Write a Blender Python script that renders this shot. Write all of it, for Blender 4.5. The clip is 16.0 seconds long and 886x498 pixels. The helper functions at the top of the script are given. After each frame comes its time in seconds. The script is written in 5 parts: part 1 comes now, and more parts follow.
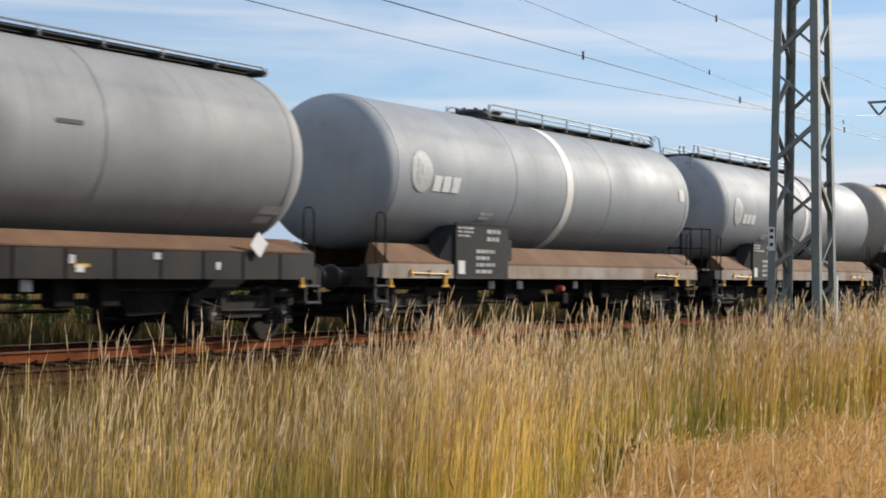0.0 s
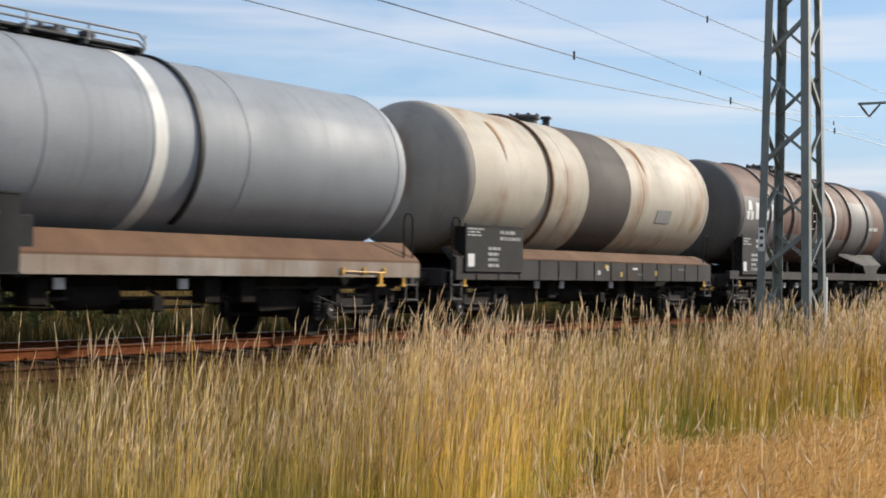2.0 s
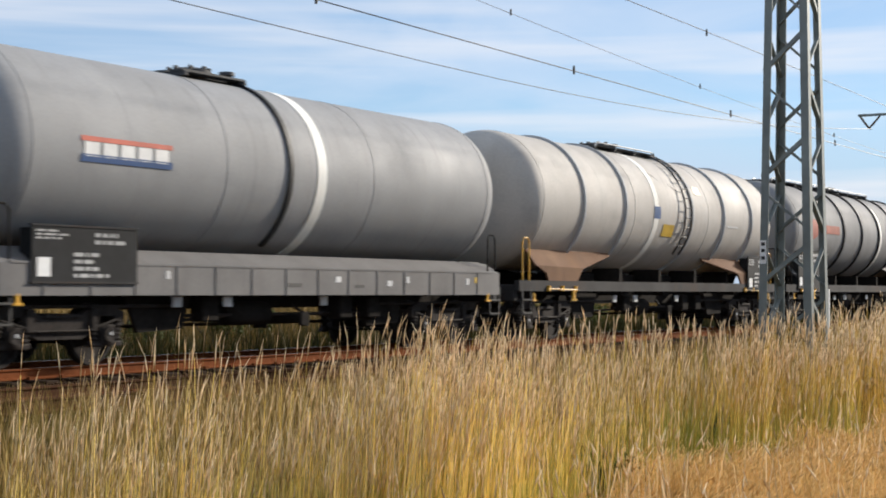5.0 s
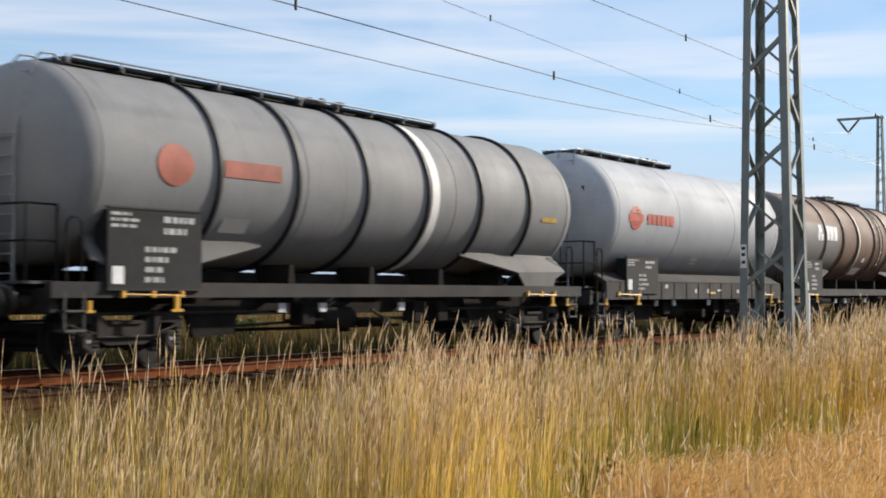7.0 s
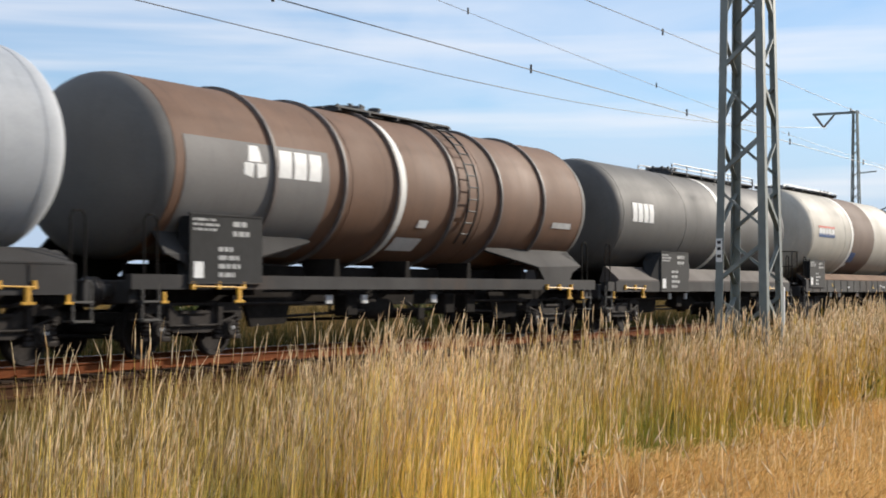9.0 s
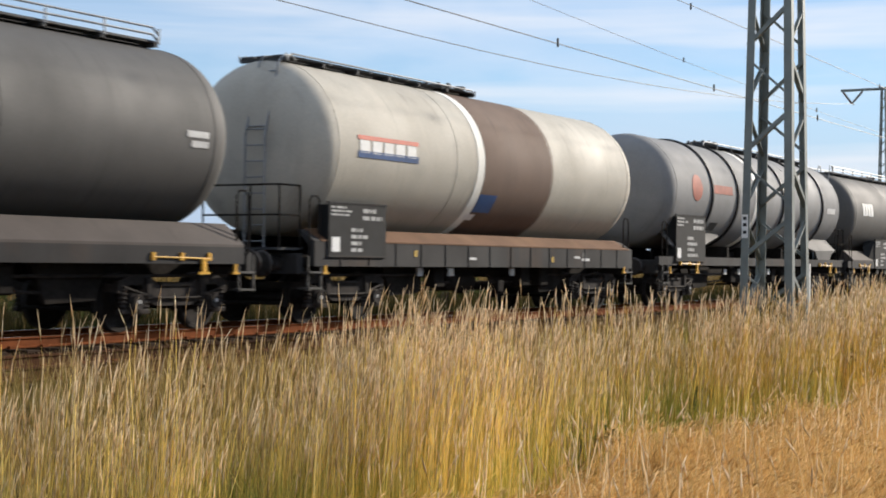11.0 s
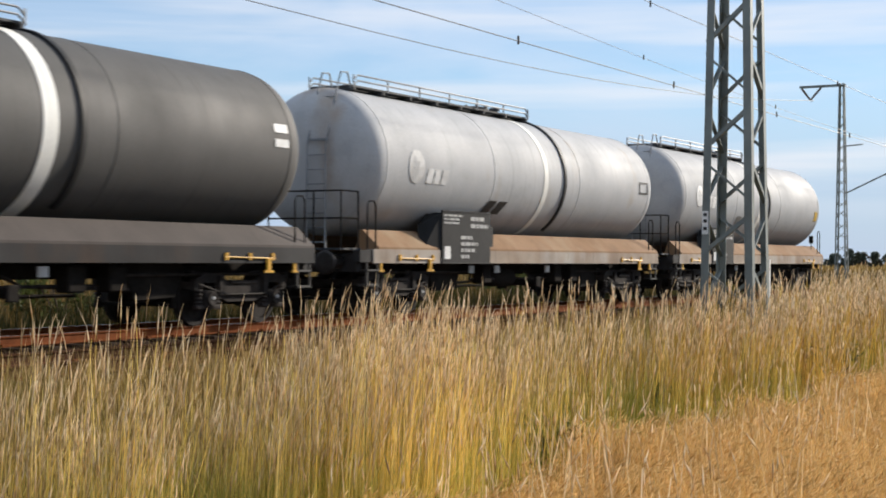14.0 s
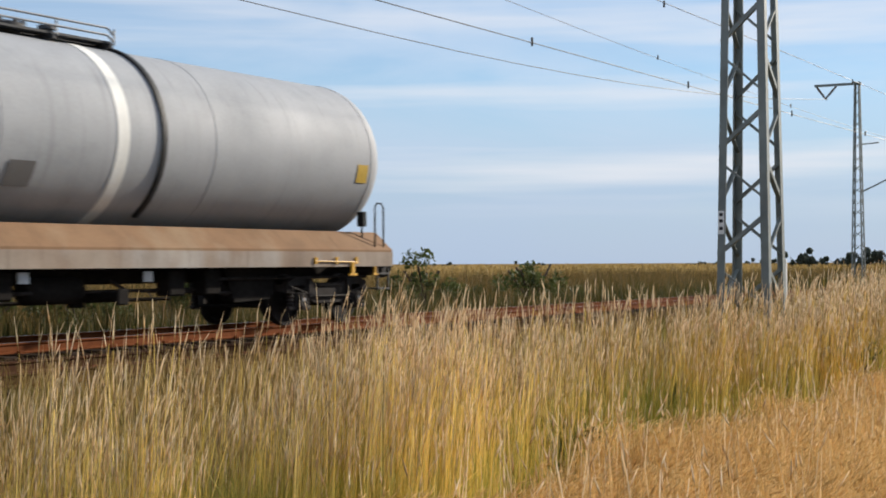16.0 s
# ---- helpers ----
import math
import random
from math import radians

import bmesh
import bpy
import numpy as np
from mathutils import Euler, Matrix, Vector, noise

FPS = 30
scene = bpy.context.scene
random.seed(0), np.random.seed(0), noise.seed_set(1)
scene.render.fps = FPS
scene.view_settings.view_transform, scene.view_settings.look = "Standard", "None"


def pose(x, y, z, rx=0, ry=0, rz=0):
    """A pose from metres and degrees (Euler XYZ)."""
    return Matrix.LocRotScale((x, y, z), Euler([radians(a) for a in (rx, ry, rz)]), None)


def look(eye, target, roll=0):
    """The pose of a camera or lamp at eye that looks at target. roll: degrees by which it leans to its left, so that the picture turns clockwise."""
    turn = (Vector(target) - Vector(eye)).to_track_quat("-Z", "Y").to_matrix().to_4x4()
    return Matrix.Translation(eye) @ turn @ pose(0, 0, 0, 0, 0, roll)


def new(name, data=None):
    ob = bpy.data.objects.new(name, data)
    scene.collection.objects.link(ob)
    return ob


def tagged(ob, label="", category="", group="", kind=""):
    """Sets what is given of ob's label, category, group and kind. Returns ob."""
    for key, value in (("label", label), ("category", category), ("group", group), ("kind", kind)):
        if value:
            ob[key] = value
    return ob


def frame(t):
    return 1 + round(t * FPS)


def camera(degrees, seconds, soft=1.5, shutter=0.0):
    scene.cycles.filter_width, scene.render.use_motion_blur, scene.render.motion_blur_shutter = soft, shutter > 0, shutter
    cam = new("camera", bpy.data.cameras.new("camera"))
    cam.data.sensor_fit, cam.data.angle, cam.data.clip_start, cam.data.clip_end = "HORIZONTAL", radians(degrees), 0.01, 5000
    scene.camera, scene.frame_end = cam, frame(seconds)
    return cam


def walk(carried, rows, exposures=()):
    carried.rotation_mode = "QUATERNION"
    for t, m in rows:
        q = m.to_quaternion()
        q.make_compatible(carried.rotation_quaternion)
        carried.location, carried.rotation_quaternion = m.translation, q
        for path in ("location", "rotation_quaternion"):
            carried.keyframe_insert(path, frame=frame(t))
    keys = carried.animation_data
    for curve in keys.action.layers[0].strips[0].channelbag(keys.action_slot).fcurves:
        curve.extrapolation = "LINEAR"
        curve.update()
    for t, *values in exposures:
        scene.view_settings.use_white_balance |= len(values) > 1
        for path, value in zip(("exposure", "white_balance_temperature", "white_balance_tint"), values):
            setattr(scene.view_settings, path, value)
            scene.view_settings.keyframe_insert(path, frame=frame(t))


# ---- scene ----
EYE = (0.0, 0.0, 1.7)
# seconds, bearing from the track's direction, tilt, lean, in degrees
PATH = [
    (0, 31.679, 1.006, 0.459),
    (0.5, 30.885, 0.876, 0.669),
    (1, 31.143, 1.184, 0.879),
    (1.5, 30.904, 1.413, 0.669),
    (2, 31.315, 0.985, 0.700),
    (2.5, 31.246, 0.636, 0.669),
    (3, 31.016, 0.446, 0.459),
    (3.5, 31.199, 1.025, 0.249),
    (4, 31.152, 1.548, 0.249),
    (4.2, 31.486, 1.418, 0.249),
    (6.3, 30.662, 1.708, -0.224),
    (6.5, 30.416, 1.499, -0.276),
    (7, 30.670, 1.793, -0.171),
    (7.5, 29.942, 1.929, 0.144),
    (8, 29.746, 1.538, 0.144),
    (8.5, 29.789, 1.594, 0.039),
    (10.8, 29.878, 0.638, 0.459),
    (11, 30.709, 0.523, 0.564),
    (11.5, 29.106, 1.225, 0.564),
    (12, 28.216, 1.200, 0.459),
    (12.5, 28.786, 1.347, 0.354),
    (13, 28.726, 1.088, 0.249),
    (13.5, 28.859, 0.930, 0.249),
    (14, 29.273, 0.446, 0.249),
    (14.5, 29.640, 0.274, -0.014),
    (15, 29.201, 0.487, 0.249),
    (15.5, 29.061, 0.579, -0.066),
    (16, 29.861, 0.539, -0.276),
]


def camera_pose(bearing, tilt, lean):
    b, e = radians(bearing), radians(tilt)
    way = Vector((math.cos(b) * math.cos(e), math.sin(b) * math.cos(e), math.sin(e)))
    return look(EYE, Vector(EYE) + way * 10, lean)


cam = camera(32.38, 16.0, soft=1.85, shutter=0.18)
walk(cam, [(t, camera_pose(b, e, r)) for t, b, e, r in PATH], ((0.0, -0.10), (4.0, -0.03), (7.0, 0.04), (13.0, 0.04), (14.5, -0.02), (16.0, -0.10)))

# ---- light ----
SUN = Vector((0.86, -0.335, 0.38)).normalized()
scene.view_settings.exposure = 0.0
world = bpy.data.worlds.new("world")
scene.world = world
world.use_nodes = True
wn, wl = world.node_tree.nodes, world.node_tree.links
wn.clear()
w_out = wn.new("ShaderNodeOutputWorld")
w_bg = wn.new("ShaderNodeBackground")
w_bg.inputs["Strength"].default_value = 0.14
w_sky = wn.new("ShaderNodeTexSky")
w_sky.sky_type, w_sky.sun_disc = "NISHITA", False
w_sky.sun_elevation = math.asin(SUN.z)
w_sky.sun_rotation = math.atan2(SUN.x, SUN.y)
w_sky.air_density, w_sky.dust_density, w_sky.ozone_density = 1.0, 0.0, 4.0
# thin high cloud, drawn out in streaks
w_co = wn.new("ShaderNodeTexCoord")
w_map = wn.new("ShaderNodeMapping")
w_map.inputs["Scale"].default_value = (2.2, 3.0, 11.0)
w_map.inputs["Rotation"].default_value = (0.12, -0.10, 0.3)
w_no = wn.new("ShaderNodeTexNoise")
w_no.inputs["Scale"].default_value, w_no.inputs["Detail"].default_value = 1.6, 7.0
w_no.inputs["Roughness"].default_value = 0.55
w_no.inputs["Distortion"].default_value = 0.6
w_ra = wn.new("ShaderNodeValToRGB")
w_ra.color_ramp.elements[0].position, w_ra.color_ramp.elements[1].position = 0.36, 0.74
w_ra.color_ramp.elements[0].color = (0.0, 0.0, 0.0, 1)
w_ra.color_ramp.elements[1].color = (0.66, 0.66, 0.66, 1)
w_mix = wn.new("ShaderNodeMixRGB")
w_mix.inputs["Color2"].default_value = (6.5, 7.1, 8.0, 1)
wl.new(w_co.outputs["Generated"], w_map.inputs["Vector"])
wl.new(w_map.outputs["Vector"], w_no.inputs["Vector"])
wl.new(w_no.outputs["Fac"], w_ra.inputs["Fac"])
wl.new(w_ra.outputs["Color"], w_mix.inputs["Fac"])
wl.new(w_sky.outputs["Color"], w_mix.inputs["Color1"])
# blue-grey haze low down, and a faint pale bank of cloud above it
w_sep = wn.new("ShaderNodeSeparateXYZ")
wl.new(w_co.outputs["Generated"], w_sep.inputs["Vector"])
w_hz = wn.new("ShaderNodeValToRGB")
for el, (p, v) in zip([w_hz.color_ramp.elements[0], w_hz.color_ramp.elements[1], w_hz.color_ramp.elements.new(0.05), w_hz.color_ramp.elements.new(0.11)], ((0.0, 0.9), (0.30, 0.0), (0.045, 0.8), (0.12, 0.38))):
    el.position, el.color = p, (v, v, v, 1)
w_haze = wn.new("ShaderNodeMixRGB")
w_haze.inputs["Color2"].default_value = (3.1, 4.0, 5.5, 1)
wl.new(w_sep.outputs["Z"], w_hz.inputs["Fac"])
wl.new(w_hz.outputs["Color"], w_haze.inputs["Fac"])
wl.new(w_mix.outputs["Color"], w_haze.inputs["Color1"])
w_no2 = wn.new("ShaderNodeTexNoise")
w_map2 = wn.new("ShaderNodeMapping")
w_map2.inputs["Scale"].default_value = (1.5, 1.5, 26.0)
w_no2.inputs["Scale"].default_value, w_no2.inputs["Detail"].default_value = 1.3, 4.0
wl.new(w_co.outputs["Generated"], w_map2.inputs["Vector"])
wl.new(w_map2.outputs["Vector"], w_no2.inputs["Vector"])
w_bk = wn.new("ShaderNodeValToRGB")
w_bk.color_ramp.elements[0].position, w_bk.color_ramp.elements[1].position = 0.45, 0.70
w_lo = wn.new("ShaderNodeValToRGB")
for el, (p, v) in zip([w_lo.color_ramp.elements[0], w_lo.color_ramp.elements[1], w_lo.color_ramp.elements.new(0.06), w_lo.color_ramp.elements.new(0.1)], ((0.025, 0.0), (0.17, 0.0), (0.055, 0.8), (0.09, 0.7))):
    el.position, el.color = p, (v, v, v, 1)
wl.new(w_no2.outputs["Fac"], w_bk.inputs["Fac"])
wl.new(w_sep.outputs["Z"], w_lo.inputs["Fac"])
w_mul = wn.new("ShaderNodeMath")
w_mul.operation = "MULTIPLY"
wl.new(w_bk.outputs["Color"], w_mul.inputs[0])
wl.new(w_lo.outputs["Color"], w_mul.inputs[1])
w_bank = wn.new("ShaderNodeMixRGB")
w_bank.inputs["Color2"].default_value = (6.9, 6.8, 7.0, 1)
wl.new(w_mul.outputs["Value"], w_bank.inputs["Fac"])
wl.new(w_haze.outputs["Color"], w_bank.inputs["Color1"])
wl.new(w_bank.outputs["Color"], w_bg.inputs["Color"])
wl.new(w_bg.outputs["Background"], w_out.inputs["Surface"])

sun_data = bpy.data.lights.new("sun", "SUN")
sun_data.energy, sun_data.angle, sun_data.color = 6.2, radians(1.5), (1.0, 0.905, 0.785)
sun = new("sun", sun_data)
sun.matrix_world = look(SUN * 60, (0, 0, 0))


# ---- materials ----
def material(name, rough=0.6, metal=0.0):
    m = bpy.data.materials.new(name)
    m.use_nodes = True
    b = m.node_tree.nodes["Principled BSDF"]
    b.inputs["Roughness"].default_value, b.inputs["Metallic"].default_value = rough, metal
    return m, m.node_tree.nodes, m.node_tree.links, b


def rgba(c):
    return (c[0], c[1], c[2], 1)


def noise_of(n, l, scale, detail=4.0, stretch=(1, 1, 1), coord="Object"):
    co, mp, no = n.new("ShaderNodeTexCoord"), n.new("ShaderNodeMapping"), n.new("ShaderNodeTexNoise")
    mp.inputs["Scale"].default_value = stretch
    no.inputs["Scale"].default_value, no.inputs["Detail"].default_value = scale, detail
    l.new(co.outputs[coord], mp.inputs["Vector"])
    l.new(mp.outputs["Vector"], no.inputs["Vector"])
    return no.outputs["Fac"]


def ramp(n, l, fac, stops):
    r = n.new("ShaderNodeValToRGB")
    e = r.color_ramp.elements
    while len(e) < len(stops):
        e.new(0.5)
    for el, (p, c) in zip(e, stops):
        el.position, el.color = p, rgba(c)
    l.new(fac, r.inputs["Fac"])
    return r.outputs["Color"]


def mix(n, l, fac, a, b, mode="MIX"):
    m = n.new("ShaderNodeMixRGB")
    m.blend_type = mode
    for key, v in (("Fac", fac), ("Color1", a), ("Color2", b)):
        if isinstance(v, (int, float)):
            m.inputs[key].default_value = v
        elif isinstance(v, tuple):
            m.inputs[key].default_value = rgba(v)
        else:
            l.new(v, m.inputs[key])
    return m.outputs["Color"]


def bump(n, l, b, height, strength=0.3, distance=0.01):
    bp = n.new("ShaderNodeBump")
    bp.inputs["Strength"].default_value, bp.inputs["Distance"].default_value = strength, distance
    l.new(height, bp.inputs["Height"])
    l.new(bp.outputs["Normal"], b.inputs["Normal"])


def weathered(name, base, dirt, stain=None, rough=0.5, amount=0.6, stain_from=0.56, streak=1.0, metal=0.0):
    """Paint with patchy dirt, streaks that run down, fine grain and, where given, rust or bleached stains."""
    m, n, l, b = material(name, rough, metal)
    base, dirt = (tuple(min(0.85, v * 1.12) for v in c) for c in (base, dirt))
    big = noise_of(n, l, 0.55, 5, (1, 1, 1))
    run = noise_of(n, l, 1.3, 5, (1.6, 1.6, 0.20))
    fine = noise_of(n, l, 24, 4)
    amount *= 0.55
    k1 = ramp(n, l, big, [(0.35, (0, 0, 0)), (0.72, (amount, amount, amount))])
    c = mix(n, l, k1, base, dirt)
    s = 0.24 * streak
    k2 = ramp(n, l, run, [(0.46, (0, 0, 0)), (0.75, (s, s, s))])
    c = mix(n, l, k2, c, dirt)
    if stain:
        st = noise_of(n, l, 0.8, 8, (1.0, 1.0, 0.5))
        k3 = ramp(n, l, st, [(stain_from, (0, 0, 0)), (stain_from + 0.16, (0.85, 0.85, 0.85))])
        c = mix(n, l, k3, c, stain)
    g = ramp(n, l, fine, [(0.3, (0.93, 0.93, 0.93)), (0.7, (1.04, 1.04, 1.04))])
    c = mix(n, l, 1.0, c, g, "MULTIPLY")
    # rubbed and repainted blotches, then thin drips of soot
    blotch = noise_of(n, l, 1.5, 7, (0.8, 0.8, 1.1))
    c = mix(n, l, 1.0, c, ramp(n, l, blotch, [(0.34, (0.88, 0.885, 0.89)), (0.44, (0.97, 0.97, 0.97)), (0.58, (1.0, 1.0, 1.0)), (0.68, (1.06, 1.055, 1.045))]), "MULTIPLY")
    drip = noise_of(n, l, 2.6, 4, (2.4, 0.5, 0.10))
    c = mix(n, l, ramp(n, l, drip, [(0.58, (0, 0, 0)), (0.72, (0.26 * streak,) * 3)]), c, tuple(0.55 * v for v in dirt))
    l.new(c, b.inputs["Base Color"])
    r = ramp(n, l, big, [(0.3, (rough + 0.12,) * 3), (0.7, (min(1, rough + 0.3),) * 3)])
    l.new(r, b.inputs["Roughness"])
    b.inputs["Specular IOR Level"].default_value = 0.28
    bump(n, l, b, big, 0.12, 0.02)
    return m


def plain(name, base, rough=0.6, vary=0.25, scale=9.0, metal=0.0, relief=0.2, dist=0.004):
    m, n, l, b = material(name, rough, metal)
    f = noise_of(n, l, scale, 5)
    f2 = noise_of(n, l, scale * 0.13, 3)
    lo, hi = tuple(c * (1 - vary) for c in base), tuple(c * (1 + vary) for c in base)
    c = ramp(n, l, f, [(0.3, lo), (0.7, hi)])
    c = mix(n, l, 0.5, c, ramp(n, l, f2, [(0.35, lo), (0.65, hi)]))
    l.new(c, b.inputs["Base Color"])
    b.inputs["Specular IOR Level"].default_value = 0.3
    bump(n, l, b, f, relief, dist)
    return m


def blades(name, stops, clump, gloss=0.55, low=None, rise=(0.25, 0.8)):
    """Grass: colour by blade, shifted in patches over the ground."""
    m, n, l, b = material(name, gloss)
    b.inputs["Specular IOR Level"].default_value = 0.12
    geo = n.new("ShaderNodeNewGeometry")
    c = ramp(n, l, geo.outputs["Random Per Island"], stops)
    patch = noise_of(n, l, 0.55, 4)
    k = ramp(n, l, patch, [(0.50, (0, 0, 0)), (0.72, (0.75, 0.75, 0.75))])
    c = mix(n, l, k, c, clump)
    if low:
        co, sep, mr = n.new("ShaderNodeTexCoord"), n.new("ShaderNodeSeparateXYZ"), n.new("ShaderNodeMapRange")
        l.new(co.outputs["Object"], sep.inputs["Vector"])
        l.new(sep.outputs["Z"], mr.inputs["Value"])
        mr.inputs["From Min"].default_value, mr.inputs["From Max"].default_value = rise
        foot = mix(n, l, ramp(n, l, noise_of(n, l, 0.9, 3), [(0.42, (0, 0, 0)), (0.58, (1, 1, 1))]), low[0], low[1])
        c = mix(n, l, mr.outputs["Result"], foot, c)
    tuft = noise_of(n, l, 4.5, 2, (1, 1, 0.06))
    c = mix(n, l, 1.0, c, ramp(n, l, tuft, [(0.36, (0.68, 0.67, 0.62)), (0.48, (1.0, 1.0, 1.0)), (0.64, (1.1, 1.1, 1.08))]), "MULTIPLY")
    l.new(c, b.inputs["Base Color"])
    tr = n.new("ShaderNodeBsdfTranslucent")
    l.new(c, tr.inputs["Color"])
    ms = n.new("ShaderNodeMixShader")
    ms.inputs["Fac"].default_value = 0.30
    l.new(b.outputs["BSDF"], ms.inputs[1])
    l.new(tr.outputs["BSDF"], ms.inputs[2])
    l.new(ms.outputs["Shader"], n["Material Output"].inputs["Surface"])
    return m


RUST, GRIME = (0.16, 0.065, 0.03), (0.045, 0.04, 0.036)
M_UNDER = plain("underframe_grime", (0.019, 0.0165, 0.0145), 0.92, 0.45, 14, relief=0.4)
M_BOGIE = plain("bogie_iron", (0.034, 0.029, 0.026), 0.7, 0.5, 18, relief=0.4)
M_WHEEL = plain("wheel_steel", (0.030, 0.026, 0.024), 0.6, 0.4, 12, 0.3)
for m in (M_UNDER, M_BOGIE, M_WHEEL):
    m.node_tree.nodes["Principled BSDF"].inputs["Specular IOR Level"].default_value = 0.06
M_TREAD = plain("wheel_tread", (0.30, 0.28, 0.26), 0.35, 0.2, 30, 0.9)
M_STEP = plain("galvanised_step", (0.06, 0.057, 0.053), 0.55, 0.3, 20, 0.3)
M_RAILING = plain("railing_grey", (0.24, 0.25, 0.26), 0.5, 0.3, 20, 0.4)
M_WALK = plain("walkway_grating", (0.05, 0.052, 0.055), 0.7, 0.4, 30)
M_PANEL = plain("black_panel", (0.014, 0.015, 0.016), 0.85, 0.4, 6)
M_WHITE = plain("white_lettering", (0.72, 0.72, 0.70), 0.6, 0.14, 9)
M_FADED = plain("faded_lettering", (0.56, 0.56, 0.55), 0.65, 0.3, 7)
M_ORANGE = plain("faded_red_lettering", (0.47, 0.085, 0.045), 0.6, 0.25, 5)
M_WORN = plain("worn_red_lettering", (0.30, 0.085, 0.055), 0.7, 0.55, 2.6)
M_INK = plain("dull_lettering", (0.40, 0.40, 0.39), 0.7, 0.35, 6)
M_YELLOW = plain("yellow_paint", (0.62, 0.33, 0.03), 0.5, 0.3, 8)
M_SIGN = plain("orange_sign", (0.42, 0.12, 0.04), 0.5, 0.35, 7)
M_SIGNY = plain("amber_sign", (0.55, 0.36, 0.05), 0.5, 0.3, 7)
M_BLUE = plain("blue_plate", (0.035, 0.08, 0.20), 0.45, 0.2, 6)
M_HOSE = plain("black_hose", (0.012, 0.012, 0.013), 0.6, 0.3, 12)
M_BAND = weathered("cream_band", (0.84, 0.81, 0.72), (0.52, 0.48, 0.40), None, 0.5, 0.5)
M_SILL2 = weathered("tan_rusty_sill", (0.25, 0.145, 0.075), (0.13, 0.075, 0.045), (0.33, 0.24, 0.15), 0.7, 0.6, 0.56)
M_SILL = weathered("rusty_sill", (0.165, 0.088, 0.048), (0.075, 0.045, 0.030), (0.23, 0.13, 0.07), 0.7, 0.7, 0.55)
M_SILLEDGE = weathered("pale_sill_edge", (0.34, 0.28, 0.22), (0.16, 0.10, 0.065), (0.42, 0.39, 0.35), 0.7, 1.2, 0.52, 1.6)
M_FRAME = weathered("dark_frame", (0.032, 0.031, 0.031), (0.018, 0.016, 0.015), (0.065, 0.040, 0.027), 0.65, 0.8, 0.58)
M_BUFFER = plain("buffer_steel", (0.045, 0.04, 0.037), 0.5, 0.4, 10, 0.4)


# ---- mesh helpers ----
class Build:
    """Gathers rings, boxes and tubes into one mesh."""

    def __init__(self):
        self.v, self.f = [], []

    def add(self, verts, faces):
        k = len(self.v)
        self.v.extend(tuple(p) for p in verts)
        self.f.extend(tuple(i + k for i in q) for q in faces)
        return self

    def box(self, x0, x1, y0, y1, z0, z1, c=0.0):
        """A box with its edges chamfered by c."""
        if c <= 0:
            v = [(x, y, z) for z in (z0, z1) for y in (y0, y1) for x in (x0, x1)]
            return self.add(v, [(0, 2, 3, 1), (4, 5, 7, 6), (0, 1, 5, 4), (2, 6, 7, 3), (0, 4, 6, 2), (1, 3, 7, 5)])
        bm = bmesh.new()
        bmesh.ops.create_cube(bm, size=1.0)
        for p in bm.verts:
            p.co = Vector(((x0 + x1) / 2 + p.co.x * (x1 - x0), (y0 + y1) / 2 + p.co.y * (y1 - y0), (z0 + z1) / 2 + p.co.z * (z1 - z0)))
        bmesh.ops.bevel(bm, geom=bm.edges[:], offset=c, segments=1, affect="EDGES")
        bm.verts.index_update()
        self.add([p.co[:] for p in bm.verts], [[p.index for p in q.verts] for q in bm.faces])
        bm.free()
        return self

    def prism(self, outline, y0, y1):
        """An outline in x and z, drawn out along y."""
        n = len(outline)
        v = [(x, y0, z) for x, z in outline] + [(x, y1, z) for x, z in outline]
        f = [tuple(range(n)), tuple(range(2 * n - 1, n - 1, -1))]
        f += [(i, i + n, (i + 1) % n + n, (i + 1) % n) for i in range(n)]
        return self.add(v, f)

    def tube(self, pts, r, seg=6, closed=False):
        """A round bar through the points."""
        pts = [Vector(p) for p in pts]
        rings = []
        for i, p in enumerate(pts):
            a = pts[i - 1] if i or closed else p
            b = pts[(i + 1) % len(pts)] if i + 1 < len(pts) or closed else p
            d = (b - a).normalized()
            side = d.cross(Vector((0, 0, 1)) if abs(d.z) < 0.9 else Vector((0, 1, 0))).normalized()
            up = side.cross(d)
            rings.append([p + side * (r * math.cos(2 * math.pi * k / seg)) + up * (r * math.sin(2 * math.pi * k / seg)) for k in range(seg)])
        n = len(rings)
        f = []
        for i in range(n if closed else n - 1):
            j = (i + 1) % n
            f += [(i * seg + k, i * seg + (k + 1) % seg, j * seg + (k + 1) % seg, j * seg + k) for k in range(seg)]
        if not closed:
            f += [tuple(range(seg - 1, -1, -1)), tuple(range((n - 1) * seg, n * seg))]
        return self.add([p for ring in rings for p in ring], f)

    def lathe(self, profile, axis="x", seg=48, centre=(0, 0, 0), a0=0.0, a1=2 * math.pi):
        """(along, radius) pairs turned about an axis; a part turn stays open. Angle 0 points down the -y side, turning up."""
        whole = abs(a1 - a0 - 2 * math.pi) < 1e-6
        m = seg if whole else seg + 1
        v = []
        for s, r in profile:
            for k in range(m):
                a = a0 + (a1 - a0) * k / seg
                c, q = -r * math.cos(a), r * math.sin(a)
                p = (s, c, q) if axis == "x" else (c, s, q) if axis == "y" else (c, q, s)
                v.append((p[0] + centre[0], p[1] + centre[1], p[2] + centre[2]))
        f = []
        for i in range(len(profile) - 1):
            for k in range(seg):
                j = (k + 1) % m
                f.append((i * m + k, i * m + j, (i + 1) * m + j, (i + 1) * m + k))
        return self.add(v, f)

